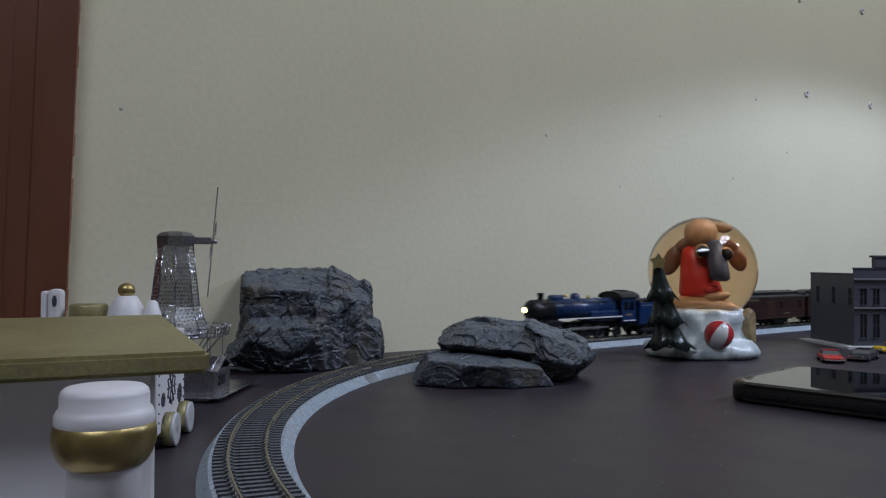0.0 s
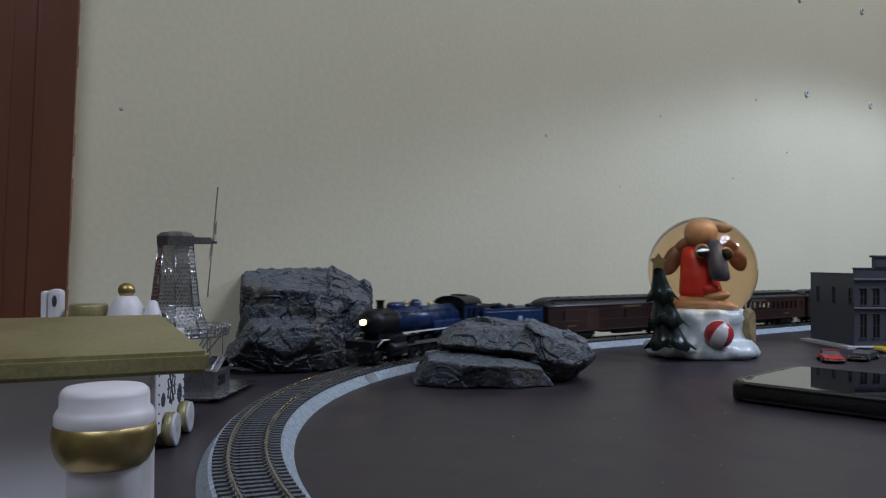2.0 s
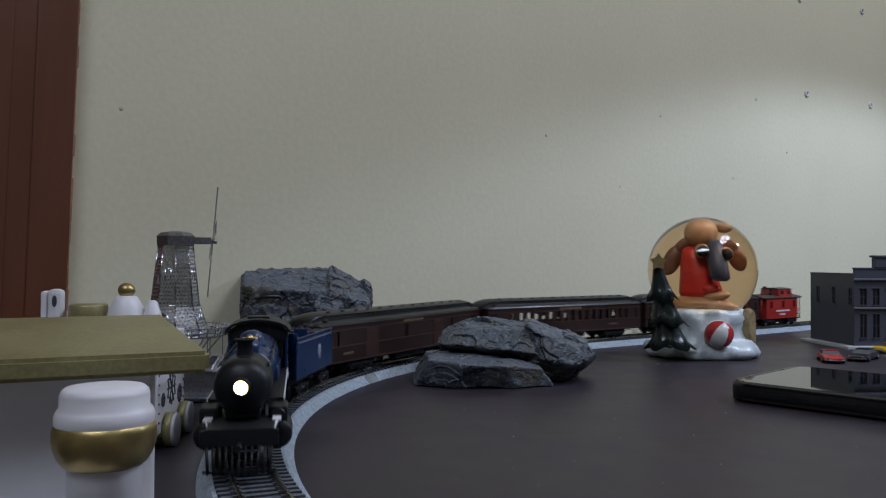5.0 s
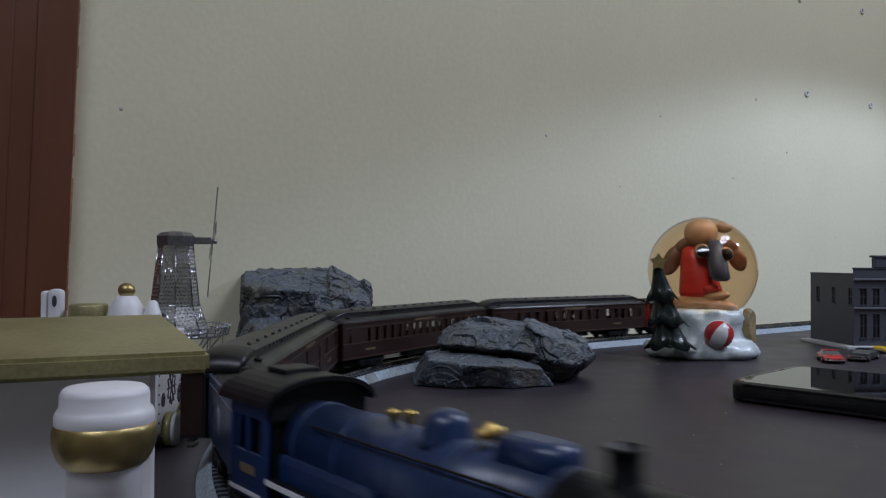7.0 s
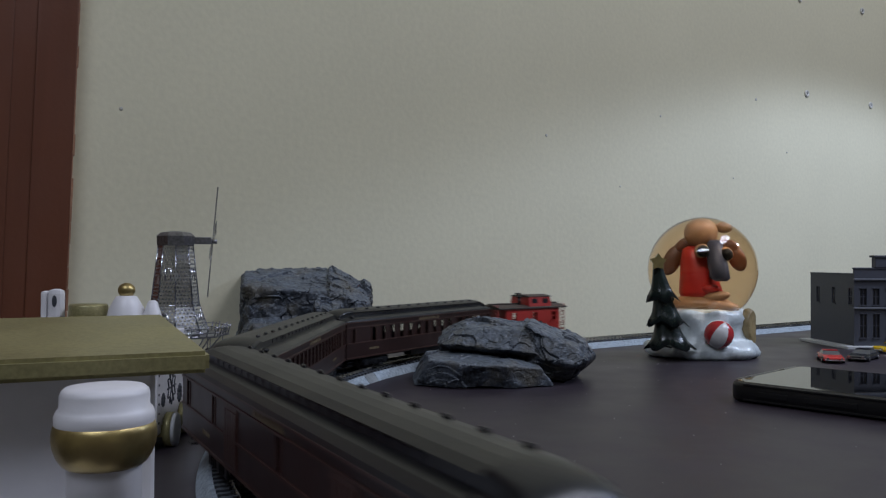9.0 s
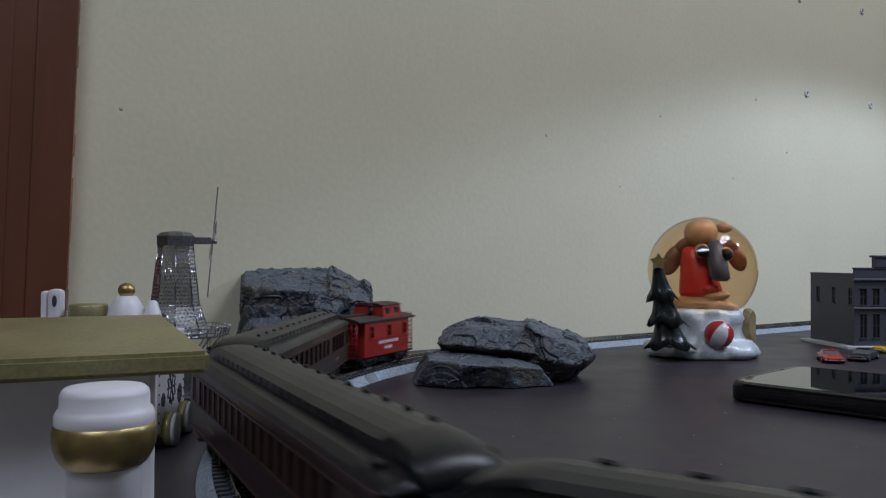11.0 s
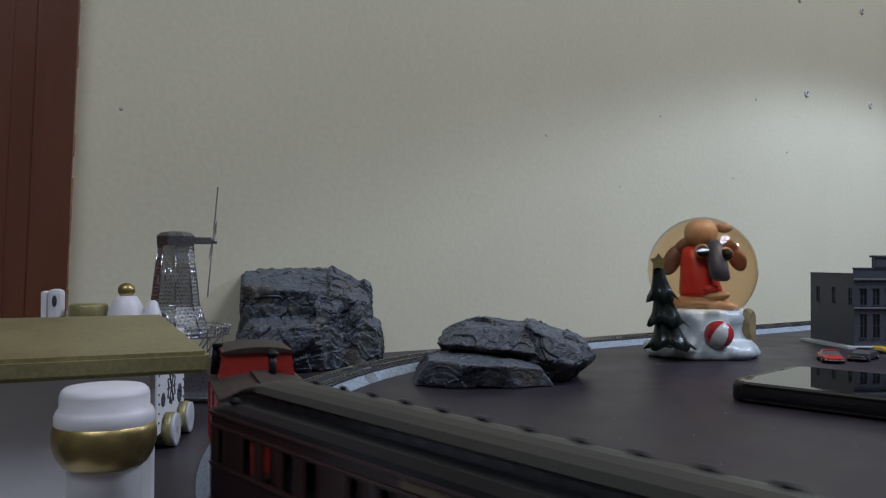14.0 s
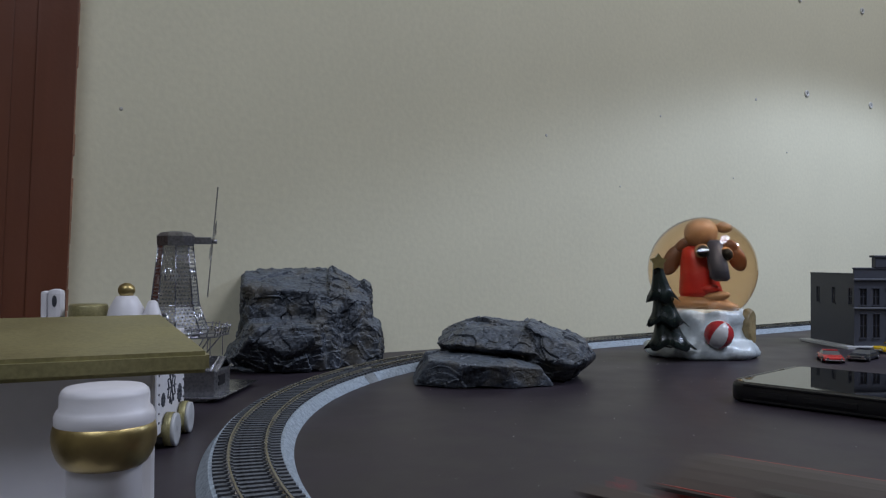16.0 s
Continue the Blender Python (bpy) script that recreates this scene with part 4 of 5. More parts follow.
# side wall along local y, at x = 0, with three small upper windows; front along local x at y = 0
wy = [(4, 11), (36, 43), (68, 75)]
box(bm, 0, 2, 2, 86, 3.2, 48)
box(bm, 0, 2, 2, 86, 66, H1 - 3)
last = 2
for a, b in wy + [(86, 86)]:
    box(bm, 0, 2, last, a, 48, 66)
    last = b
side = part("side_wall", bm, M_GREY, shop)
for a, b in wy:
    part("window", box(B(), 1.2, 1.6, a, b, 48, 66), M_GREY_DARK, side)
    bm = B()
    box(bm, -0.8, 0.6, a - 1, b + 1, 47, 48.2)
    box(bm, 0.6, 1.4, (a + b) / 2 - 0.4, (a + b) / 2 + 0.4, 48, 66)
    box(bm, 0.6, 1.4, a, b, 56.6, 57.4)
    part("window_frame", bm, M_GREY, side)
bm = B()
fx = [(7 + i * 14.8, 14.6 + i * 14.8) for i in range(7)]
box(bm, 0, 118, 0, 2, 38, 48)
box(bm, 0, 118, 0, 2, 66, H1 + 3)
box(bm, 0, 118, 0, 2, 3.2, 12)
last = 0
for a, b in fx + [(118, 118)]:
    box(bm, last, a, 0, 2, 48, 66)
    box(bm, last, a, 0, 2, 12, 38)
    last = b
front = part("front_wall", bm, M_GREY, shop)
for a, b in fx:
    for z0, z1 in ((48, 66), (12, 38)):
        w = part("window", box(B(), a, b, 1.2, 1.6, z0, z1), M_GREY_DARK, front)
        bm = B()
        box(bm, a - 1, b + 1, -1.0, 0.4, z0 - 1.2, z0)
        box(bm, a - 1, b + 1, -0.8, 0.4, z1, z1 + 1.2)
        box(bm, (a + b) / 2 - 0.35, (a + b) / 2 + 0.35, 0.5, 1.4, z0, z1)
        box(bm, a, b, 0.5, 1.4, (z0 + z1) / 2 - 0.4, (z0 + z1) / 2 + 0.4)
        part("window_frame", bm, M_GREY, front)
part("cornice", box(B(), -1, 119, -2.2, 0, 43.5, 45.5, 0.4), M_GREY_LINE, front)
part("cornice", box(B(), -1, 119, -2.0, 0, 75, 77, 0.4), M_GREY_LINE, front)
part("parapet", box(B(), -0.6, 118.6, -0.6, 2.6, H1 + 3, H1 + 5, 0.4), M_GREY, front)
part("parapet", box(B(), 24, 80, -1.2, 6, H1 + 5, H1 + 16, 0.6), M_GREY, front)
part("parapet", box(B(), 22, 82, -2.2, 7, H1 + 16, H1 + 18.5, 0.6), M_GREY, front)
part("rear_wall", box(B(), 0, 118, 86, 88, 3.2, H1 - 3), M_GREY, shop)
part("side_wall", box(B(), 116, 118, 2, 86, 3.2, H1 - 3), M_GREY, shop)
part("coping", box(B(), -0.6, 2.6, 2, 88, H1 - 3, H1 - 1.2, 0.4), M_GREY, shop)
part("roof", box(B(), 2, 116, 2, 86, H1 - 10, H1 - 8), M_GREY, shop)


# ---- toy cars ----
def build_car(m, paint, label, L=48.0):
    c = thing("toy_car", m @ Matrix.Diagonal((1, 1, 0.8, 1)), label, "toy car", "toy cars by the building")
    h = L / 2

    def sec(x, w, z0, z1):
        return [(x, -w, z0), (x, -w * 1.02, (z0 + z1) / 2), (x, -w * 0.9, z1), (x, w * 0.9, z1), (x, w * 1.02, (z0 + z1) / 2), (x, w, z0)]

    bm = B()
    loft(bm, [sec(-h, 8.2, 3.6, 7.2), sec(-h + 2, 9.2, 2.6, 8.2), sec(-h + 12, 9.6, 2.6, 8.6), sec(0, 9.6, 2.6, 8.8), sec(h - 14, 9.4, 2.6, 8.4), sec(h - 3, 8.8, 2.6, 7.4), sec(h, 7.8, 3.4, 6.4)])
    bmesh.ops.bevel(bm, geom=bm.edges[:], offset=0.35, segments=1, affect="EDGES")
    part("body", bm, paint, c)
    bm = B()
    loft(bm, [[(-h + 9, -8, 8.5), (-h + 9, 8, 8.5), (h - 16, 8, 8.4), (h - 16, -8, 8.4)], [(-h + 14, -6.6, 12.6), (-h + 14, 6.6, 12.6), (h - 24, 6.6, 12.6), (h - 24, -6.6, 12.6)]])
    cab = part("cabin", bm, M_CLEAR, c, "clear glazed cabin")
    part("roof", box(B(), -h + 13, h - 23.5, -6.7, 6.7, 12.4, 13.2, 0.35), paint, cab)
    for e in (-1, 1):
        part("bumper", box(B(), e * h - 0.9, e * h + 0.9, -8.4, 8.4, 3.4, 4.8, 0.4), M_STEEL, c)
        for s in (-1, 1):
            bm = B()
            lathe(bm, [(1.5, 2.2), (3.3, 2.2), (3.5, 1.9), (3.5, -0.2), (3.2, -0.5)], 18, axis="y")
            if s < 0:
                bm.transform(Matrix.Diagonal((1, -1, 1, 1)))
            bm.transform(Matrix.Translation((e * (h - 9.5), s * 7.6, 3.5)))
            w = part("wheel", bm, M_TYRE, c)
            bm = B()
            rod(bm, (e * (h - 9.5), s * 9.6, 3.5), (e * (h - 9.5), s * 10.0, 3.5), 1.7, 12)
            part("hub_cap", bm, M_STEEL, w)
            bm = B()
            rod(bm, (e * (h - 0.4), s * 6, 6.0), (e * (h + 0.5), s * 6, 6.0), 1.1, 10)
            part("headlight", bm, M_STEEL, c)
    return c


build_car(mm(371, 770, 0, -106), M_CAR_RED, "small red toy car parked on the table", 44)
build_car(mm(409, 783, 0, 228), M_CAR_DARK, "small black toy car with chrome trim", 50)
build_car(mm(478, 845, 0, 8), M_CAR_YELLOW, "small yellow toy car beside the building", 48)

# ---- smartphone ----
PT = -46.0
phone = thing("smartphone", mm(193, 548, 0, PT), "black smartphone in a rugged case lying face up", "smartphone")


def plate(bm, x0, x1, y0, y1, z0, z1, r, mi=0, bev=1.2):
    def ring(z, o):
        pts = []
        for cx, cy, a0 in ((x1 - r, y1 - r, 0), (x0 + r, y1 - r, 90), (x0 + r, y0 + r, 180), (x1 - r, y0 + r, 270)):
            for i in range(7):
                a = radians(a0 + 15 * i)
                pts.append((cx + (r - o) * math.cos(a), cy + (r - o) * math.sin(a), z))
        return pts

    return loft(bm, [ring(z0, bev), ring(z0 + bev * 0.3, bev * 0.3), ring(z0 + bev, 0), ring(z1 - bev, 0), ring(z1 - bev * 0.3, bev * 0.3), ring(z1, bev)], mi, smooth=True)


bm = B()
plate(bm, 0, 165, 0, 118, 0.2, 13.4, 12, 0, 2.8)
part("case", bm, M_CASE, phone, "black rubber case")
bm = B()
plate(bm, 3.0, 162, 3.0, 115, 11.0, 13.7, 9, 0, 0.3)
part("screen", bm, M_SCREEN, phone, "black reflective glass screen")
bm = B()
box(bm, 22, 42, -0.8, 1.0, 4.6, 8.4, 0.6)
part("button", bm, M_CASE, phone)
bm = B()
box(bm, 52, 84, -0.8, 1.0, 4.6, 8.4, 0.6)
part("button", bm, M_CASE, phone)
bm = B()
box(bm, 12, 156, -0.5, 1.4, 11.2, 12.9, 0.5)
box(bm, 12, 156, -0.5, 1.2, 1.4, 2.8, 0.5)
part("grip_ridge", bm, M_CASE, phone)
# highlight on the screen's left edge, put in as a bright steel strip
bm = B()
for z0, z1, o in ((13.3, 14.1, 0),):
    box(bm, 2.0, 2.8, 10, 108, z0, z1, 0.2)
part("rim_highlight", bm, M_STEEL, phone, "bright strip put in as the highlight along the screen's edge")

# ---- etched metal windmill ----
mill = thing("metal_windmill", mm(-188.5, 567, 0, -4), "etched silver metal model windmill with hut and sails", "windmill model")
part("base_plate", box(B(), -42, 47, -40, 42, 3.2, 4.0, 0.2), M_TIN, mill)
part("plinth", box(B(), -36, 36, -34, 36, 0, 3.2, 0.2), M_TIN_DARK, mill)


def octagon(r, z):
    return [(r * math.cos(math.pi / 4 * i + math.pi / 8), r * math.sin(math.pi / 4 * i + math.pi / 8), z) for i in range(8)]


def tower_panel(bm, p00, p10, p01, p11, cols, rows, hole=0.52):
    """A sheet panel pierced by a grid of brick-shaped holes: bars round each hole."""
    p00, p10, p01, p11 = (Vector(p) for p in (p00, p10, p01, p11))

    def at(u, v):
        return (p00 * (1 - u) + p10 * u) * (1 - v) + (p01 * (1 - u) + p11 * u) * v

    nrm = (p10 - p00).cross(p01 - p00).normalized() * 0.35
    for r in range(rows):
        v0, v1 = r / rows, (r + 1) / rows
        va = v0 + (v1 - v0) * (1 - hole)
        quads = [(0, 1, v0, va)]
        shift = 0.5 if r % 2 else 0.0
        for c in range(cols + 1):
            a = (c - shift) / cols
            b = a + (1 - hole * 1.1) / cols
            a, b = max(0, a), min(1, b)
            if b > a:
                quads.append((a, b, va, v1))
        for a, b, c, d in quads:
            vs = [at(a, c), at(b, c), at(b, d), at(a, d)]
            f = [bm.verts.new(x) for x in vs]
            g = [bm.verts.new(x - nrm) for x in vs]
            bm.faces.new(f)
            bm.faces.new(g[::-1])
            for i in range(4):
                bm.faces.new((f[i], g[i], g[(i + 1) % 4], f[(i + 1) % 4]))


def tower(r0, z0, r1, z1, rows, name):
    a, b = octagon(r0, z0), octagon(r1, z1)
    for i in range(8):
        bm = B()
        j = (i + 1) % 8
        tower_panel(bm, a[i], a[j], b[i], b[j], 5, rows)
        for p, q in ((a[i], b[i]), (a[j], b[j])):
            rod(bm, p, q, 0.45, 5)
        rod(bm, a[i], a[j], 0.5, 5)
        rod(bm, b[i], b[j], 0.5, 5)
        if i % 2:
            m0 = [(Vector(a[i]) + Vector(a[j]) + Vector(b[i]) + Vector(b[j])) / 4]
            c = m0[0]
            t = (Vector(a[j]) - Vector(a[i])).normalized()
            for k in (-1, 1):
                rod(bm, c + t * 2 * k - Vector((0, 0, 4)), c + t * 2 * k + Vector((0, 0, 4)), 0.6, 5)
                rod(bm, c - t * 2 + Vector((0, 0, 4 * k)), c + t * 2 + Vector((0, 0, 4 * k)), 0.6, 5)
        part(name, bm, M_TIN, mill)


tower(23, 43, 16.4, 62, 8, "skirt_panel")
tower(16.2, 62, 11.6, 105, 16, "tower_panel")
bm = B()
for z, r in ((43, 23), (62, 17.0)):
    loft(bm, [octagon(r, z - 0.4), octagon(r, z + 0.4)])
part("rim", bm, M_TIN, mill)
bm = B()
loft(bm, [octagon(13.4, 104), octagon(13.8, 110.5), octagon(10.5, 113), octagon(4, 114)])
cap = part("cap", bm, M_TIN_DARK, mill, "dark octagonal cap")
cap.rotation_euler = (0, 0, radians(22))
part("shaft_housing", box(B(), 9, 24, -3.2, 3.2, 105, 110, 0.3), M_TIN_DARK, cap)
for ang in (86, 176, 266, 356):
    bm = B()
    box(bm, -0.5, 0.5, -0.7, 0.7, 0, 40, 0.1)
    for k in range(8):
        box(bm, -0.25, 0.25, 0.4, 7.5, 8 + k * 4.5, 8.5 + k * 4.5)
    for y in (2.6, 5.0, 7.4):
        box(bm, -0.25, 0.25, y - 0.25, y + 0.25, 8, 40)
    bm.transform(Matrix.Rotation(radians(22), 4, "Z") @ Matrix.Translation((25, 0, 107)) @ Matrix.Rotation(radians(5), 4, "Y") @ Matrix.Rotation(radians(ang + 86), 4, "X"))
    part("sail", bm, M_TIN, mill, "thin lattice sail")
bm = B()
rod(bm, (21, 8.5, 107), (26, 10.5, 107), 1.6, 10)
part("hub", bm, M_TIN_DARK, mill)
# gallery round the tower with rail and struts
bm = B()
loft(bm, [octagon(37, 40.5), octagon(37, 41.6)])
gal = part("gallery", bm, M_TIN_DARK, mill, "dark balcony deck")
bm = B()
o = octagon(36, 0)
for i in range(8):
    a, b = Vector(o[i]), Vector(o[(i + 1) % 8])
    for k in range(5):
        p = a.lerp(b, k / 5)
        rod(bm, (p.x, p.y, 41), (p.x * 1.06, p.y * 1.06, 48 + (k % 2)), 0.45, 5)
    for z in (44, 47):
        rod(bm, (a.x * 1.04, a.y * 1.04, z), (b.x * 1.04, b.y * 1.04, z), 0.4, 5)
part("gallery_rail", bm, M_TIN_DARK, gal)
bm = B()
for i in range(8):
    a = Vector(o[i]) * 0.9
    rod(bm, (a.x, a.y, 41), (a.x * 0.62, a.y * 0.62, 26), 0.5, 5)
    rod(bm, (a.x, a.y, 41), (a.x, a.y, 26), 0.35, 5)
part("strut", bm, M_TIN_DARK, gal)
# lower hut
bm = B()
box(bm, -34, 40, -32, -2, 4, 20.5)
hut = part("hut", bm, M_TIN_DARK, mill, "dark brick-etched hut")
bm = B()
for y0, sgn in ((-32.2, -1),):
    for r in range(6):
        for k in range(12):
            x = -33 + k * 6 + (3 if r % 2 else 0)
            box(bm, x, min(40, x + 5.2), y0 - 0.25, y0 + 0.3, 4.6 + r * 2.5, 6.6 + r * 2.5)
for r in range(6):
    for k in range(5):
        y = -31 + k * 6 + (3 if r % 2 else 0)
        if not (r in (2, 3, 4) and 1 <= k <= 3):
            box(bm, 39.8, 40.4, y, min(-2, y + 5.2), 4.6 + r * 2.5, 6.6 + r * 2.5)
part("brick_face", bm, M_TIN_DARK, hut)
part("window", box(B(), 39.6, 40.6, -24, -12, 9.6, 16.4), M_GREY_DARK, hut)
bm = B()
loft(bm, [[(x, -34, 20.5), (x, -17, 28.5), (x, 0, 20.5), (x, -1, 19.8), (x, -17, 27.4), (x, -33, 19.8)] for x in (-36, 43)])
for k in range(10):
    rod(bm, (-34 + k * 8, -33.6, 21.0), (-34 + k * 8, -17, 28.9), 0.35, 5)
part("hut_roof", bm, M_TIN, hut, "etched metal gable roof")

# ---- white and gold wooden toy train, standing beside the track ----
toy = thing("toy_locomotive", mm(-45.3, 157, 0, 25.9), "white wooden toy engine with gold roof and funnel", "toy train")
bm = B()
loft(bm, [[(-86, 0, 71.6), (0, 0, 71.6), (0, 0, 75.8), (-86, 0, 75.8)], [(-86, 75.6, 74.2), (0, 75.6, 74.2), (0, 75.6, 78.4), (-86, 75.6, 78.4)]])
bmesh.ops.bevel(bm, geom=bm.edges[:], offset=0.8, segments=2, affect="EDGES")
part("roof", bm, M_GOLD, toy, "gold glitter roof slab")
part("cab", box(B(), -78, -9, 9, 66, 6, 72.4, 0.8), M_WHITE, toy)
part("chassis", box(B(), -76, -10, -40, 64, 0, 8, 0.8), M_WHITE, toy)
bm = B()
lathe(bm, [(5.7, 7), (5.7, 60.2), (6.2, 61.2), (7.0, 62.4), (7.4, 64), (7.4, 66.8), (7.6, 67.4), (7.65, 68.6), (7.3, 69.5), (6.85, 70.0), (6.85, 71.9), (6.6, 72.6), (6.0, 73.1), (4.5, 73.3), (0.5, 73.3)], 48)
fun = part("funnel", bm, M_WHITE, toy, "white turned funnel")
fun.location = (-0.0199, -0.0199, 0)
bm = B()
lathe(bm, [(5.75, 60.4), (6.5, 61.0), (7.3, 62.2), (7.8, 63.6), (8.0, 65.0), (7.95, 66.2), (7.7, 67.2), (7.3, 67.5)], 48)
band = part("gold_band", bm, M_GOLD_BALL, fun, "shiny gold band")


def spoked(parent, c, r, w):
    bm = lathe(B(), [(r * 0.84, -w / 2), (r, -w / 2), (r, w / 2), (r * 0.84, w / 2)], 28, c, "x")
    wheel = part("wheel", bm, M_PLATE, parent, "pale spoked wheel")
    part("hub", lathe(B(), [(r * 0.22, -w / 2), (r * 0.22, w / 2)], 12, c, "x"), M_PLATE, wheel)
    for i in range(8):
        a = math.pi * i / 4
        part("spoke", rod(B(), (c[0], c[1], c[2]), (c[0], c[1] + r * 0.85 * math.cos(a), c[2] + r * 0.85 * math.sin(a)), 0.55, 6), M_PLATE, wheel)
    return wheel


wagon = thing("toy_wagon", mm(-139.5, 406, 0, 5.4), "white wooden toy wagon with printed snowflakes and gold wheels", "toy train")
part("body", box(B(), -90, 0, -16, 42, 8, 56, 0.8), M_WHITE, wagon)
part("chassis", box(B(), -86, 3, -8, 30, 6, 12, 0.8), M_GOLD, wagon)
part("axle_beam", box(B(), 0.4, 3.4, 8, 24, 5.5, 11, 0.6), M_GOLD, wagon, "gold bar between the wheels")
for y in (2, 34):
    w = spoked(wagon, (5.0, y - 2, 8.4), 8.2, 2)
    bm = B()
    rod(bm, (0.6, y - 2, 8.6), (4.2, y - 2, 8.6), 8.5, 28)
    part("rim", bm, M_GOLD, w, "gold wheel rim")
bm = B()
for cy, cz, r in ((12, 28, 9), (30, 22, 5), (-5, 24, 3.4), (-2, 40, 3), (28, 40, 3.4)):
    for i in range(6):
        a = math.pi / 3 * i
        rod(bm, (0.2, cy, cz), (0.2, cy + r * math.cos(a), cz + r * math.sin(a)), 0.45, 5)
        for e in (-0.5, 0.5):
            rod(bm, (0.2, cy + 0.6 * r * math.cos(a), cz + 0.6 * r * math.sin(a)), (0.2, cy + r * math.cos(a + e), cz + r * math.sin(a + e)), 0.4, 5)
for i in range(9):
    rod(bm, (0, -13, 14 + i * 4.6), (0.4, -13, 14 + i * 4.6), 0.6, 8)
    rod(bm, (0, 39, 14 + i * 4.6), (0.4, 39, 14 + i * 4.6), 0.6, 8)
part("snowflake_print", bm, M_PRINT, wagon, "grey snowflake print")

bellthing = thing("toy_figure", mm(-158, 402, 56), "white bell-shaped ornament with a gold ball on top", "ornament", "ornaments on the wagon")
bm = B()
lathe(bm, [(10.5, 0), (10, 6), (8.4, 13), (6, 17.6), (4.8, 19.4), (1, 20)], 32)
part("body", bm, M_WHITE, bellthing)
bm = B()
ball(bm, (0, 0, 22.4), 4.1, 4, (1, 1, 0.92))
part("gold_ball", bm, M_GOLD_BALL, bellthing)
cone = thing("toy_cone", mm(-145, 402, 56), "small white wooden cone", "ornament", "ornaments on the wagon")
bm = B()
lathe(bm, [(6, 0), (5, 8), (2.4, 16.5), (1.4, 17.4)], 24)
part("body", bm, M_WHITE, cone)
drum = thing("gold_drum", mm(-177, 402, 56), "round gold toy drum with bright rim", "ornament", "ornaments on the wagon")
bm = B()
lathe(bm, [(9.2, 0), (9.2, 14.6), (8.6, 15.4), (1, 15.4)], 36)
part("shell", bm, M_GOLD, drum)
peg = thing("toy_hook", mm(-195, 400, 56), "white wooden toy piece with a slotted loop", "ornament")
bm = B()
box(bm, -3.8, -0.6, -3, 3, 0, 22, 1.4)
box(bm, -0.4, 6.6, -3, 3, 0, 23, 2.4)
part("body", bm, M_WHITE, peg)
bm = B()
lathe(bm, [(1.2, -3.2), (1.2, -3.0)], 16, (0, 0, 0), "y")
bm.transform(Matrix.Translation((3.4, 0, 17)) @ Matrix.Diagonal((1, 1, 2.4, 1)))
part("slot", bm, M_PRINT, peg)

# ---- plugs in the wall ----
for k, z, r in ((741.8, 358.2, 7.0), (929.2, 360.7, 7.0), (903.5, 516.5, 7.0), (724, 502, 5.0)):
    sc = thing("wall_plug", WALL_POSE @ mm(k, 0, z), "pale round plastic plug in the wall", "wall plug", "plugs in the wall")
    bm = B()
    lathe(bm, [(r * 0.8, 0), (r * 0.78, -1.6), (r * 0.62, -2.6), (r * 0.42, -2.4), (r * 0.32, -1.2), (r * 0.1, -0.8)], 24, axis="y")
    part("head", bm, M_SCREW, sc)
    bm = B()
    rod(bm, (0, -0.9, 0), (0, -1.4, 0), r * 0.2, 12)
    part("hole", bm, M_PRINT, sc)

# ---- dust and crumbs on the table ----
bm = B()
for i in range(100):
    x, y = random.uniform(-20, 420), random.uniform(330, 760)
    if (x - CX) ** 2 + (y - CY) ** 2 < 420 ** 2:
        ball(bm, (x, y, 0.25), random.choice((0.22, 0.25, 0.3, 0.5)), 1, (random.uniform(0.6, 1.6), 1, 0.5))
single("crumbs", bm, M_CRUMB, pose(0, 0, 0), "tiny pale crumbs and dust specks on the table", "crumbs", kind="stuff")

# ---- sleepers of the track ----
def sleeper_shape(bm):
    box(bm, -1.25, 1.25, -15, 15, 5.8, 7.3)
    for y in (-8.25, 8.25):
        box(bm, -0.9, 0.9, y - 2.0, y + 2.0, 7.3, 7.8)
    return bm


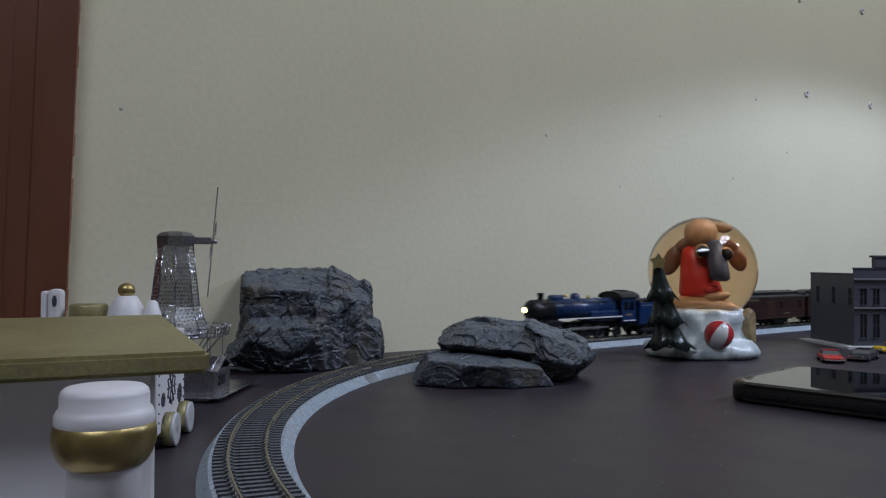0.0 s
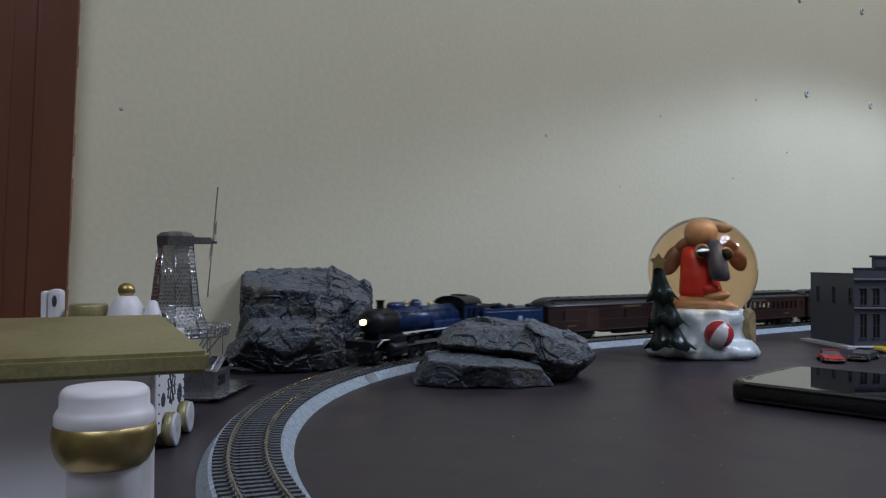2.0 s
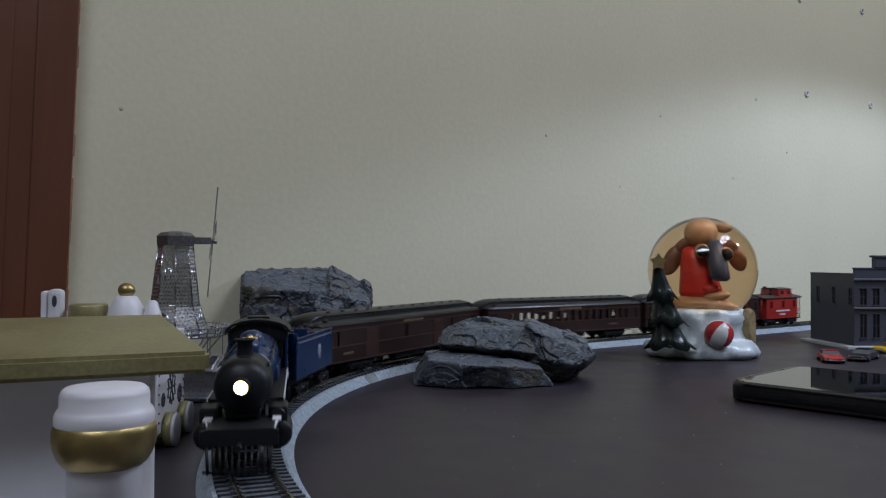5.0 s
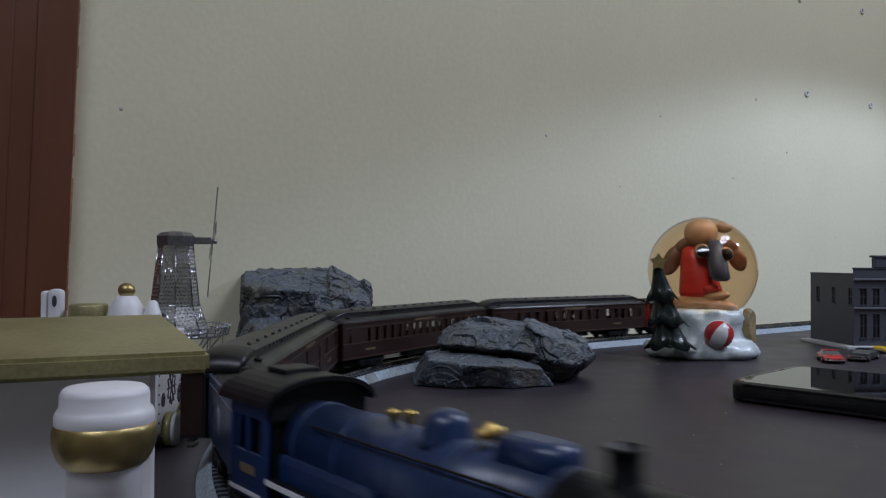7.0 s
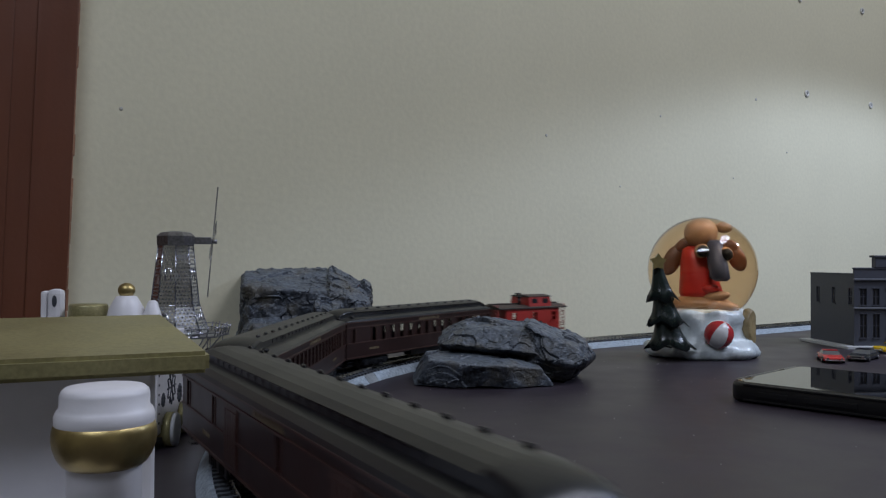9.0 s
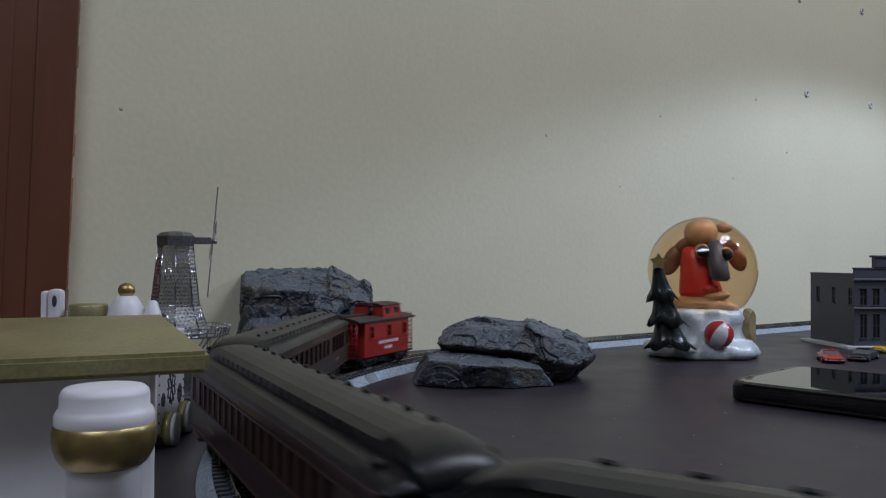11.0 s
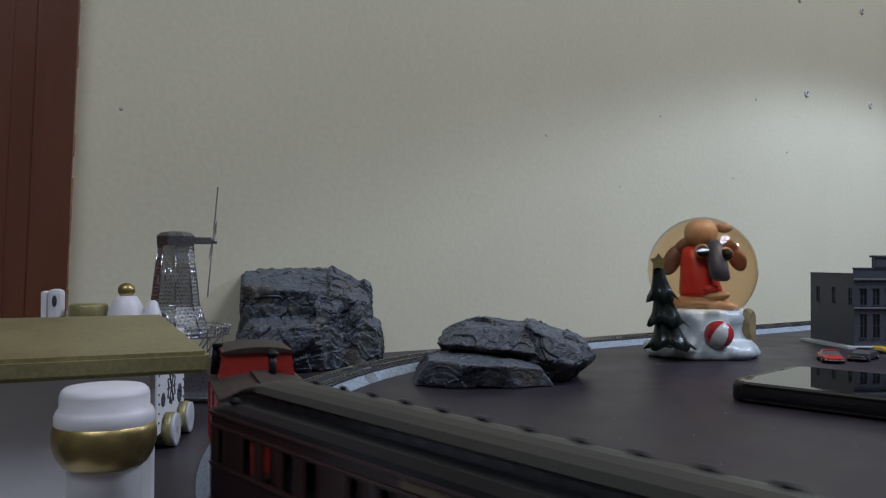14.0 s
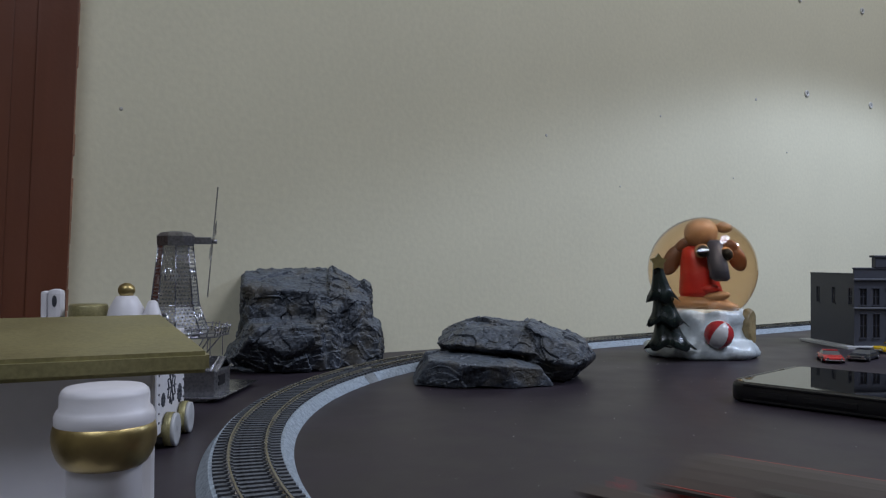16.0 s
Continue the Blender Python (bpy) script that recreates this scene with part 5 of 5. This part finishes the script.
tie_mesh = mesh_of("sleeper", sleeper_shape(B()), M_TIE)
STEP = 5.9
verts, faces = [], []
one = sleeper_shape(B())
base_v, base_f = [v.co.copy() for v in one.verts], [[v.index for v in f.verts] for f in one.faces]
one.free()
for i in range(int((S1 - S0) / STEP)):
    s = S0 + 3 + i * STEP
    p, t = rail_path(s)
    m = Matrix.Translation((p.x / 1000, p.y / 1000, 0)) @ Matrix.Rotation(math.atan2(t.y, t.x) + radians(random.uniform(-1.5, 1.5)), 4, "Z")
    if -560 < s < 1180:
        ob = new("sleeper", tie_mesh)
        ob.parent = track
        ob.matrix_local = m
    else:
        k = len(verts)
        verts += [m @ (c * 0.001) for c in base_v]
        faces += [[k + j for j in f] for f in base_f]
me = bpy.data.meshes.new("sleeper_row")
me.from_pydata(verts, [], faces)
me.materials.append(M_TIE)
ob = new("sleeper_row", me)
ob.parent = track
tagged(ob, kind="stuff")

# ---- movement ----
# (vehicle, mm of its middle behind the headlight, half its wheelbase)
CONSIST = [(locomotive, 66.0, 28.0), (tender, 197.0, 25.0), (coach_a, 373.0, 76.0), (coach_b, 622.0, 73.0), (coach_c, 857.0, 73.0), (caboose, 1027.0, 27.0)]


def travelled(t):
    """mm of the headlight along the track."""
    return -6.3 + 118.4 * t - 0.589 * t ** 2 + 0.0267 * t ** 3 + 28 * max(0.0, t - 15.5) ** 2


def motions():
    times = [i * 0.2 for i in range(81)]
    for ob, behind, half in CONSIST:
        rows = []
        for t in times:
            s = travelled(t) - behind
            a, b = rail_path(s + half)[0], rail_path(s - half)[0]
            c, d = (a + b) / 2, a - b
            rows.append((t, mm(c.x, c.y, HEAD, math.degrees(math.atan2(d.y, d.x)))))
        walk(ob, rows)
    turns = [i * 0.1 for i in range(161)]
    for i, ob in enumerate(drivers):
        x = (-32, -8, 16)[i] * LOCO_K
        walk(ob, [(t, pose(x / 1000, 0, 0.0096, 0, math.degrees(travelled(t) / 9.6), 0)) for t in turns])
    for i, ob in enumerate(side_rods):
        rows = []
        for t in turns:
            a = travelled(t) / 9.6 + i * math.pi / 2
            rows.append((t, pose(-0.008 * LOCO_K + 0.0042 * math.sin(a), (-0.0112, 0.0112)[i], 0.0096 + 0.0042 * math.cos(a))))
        walk(ob, rows)


motions()
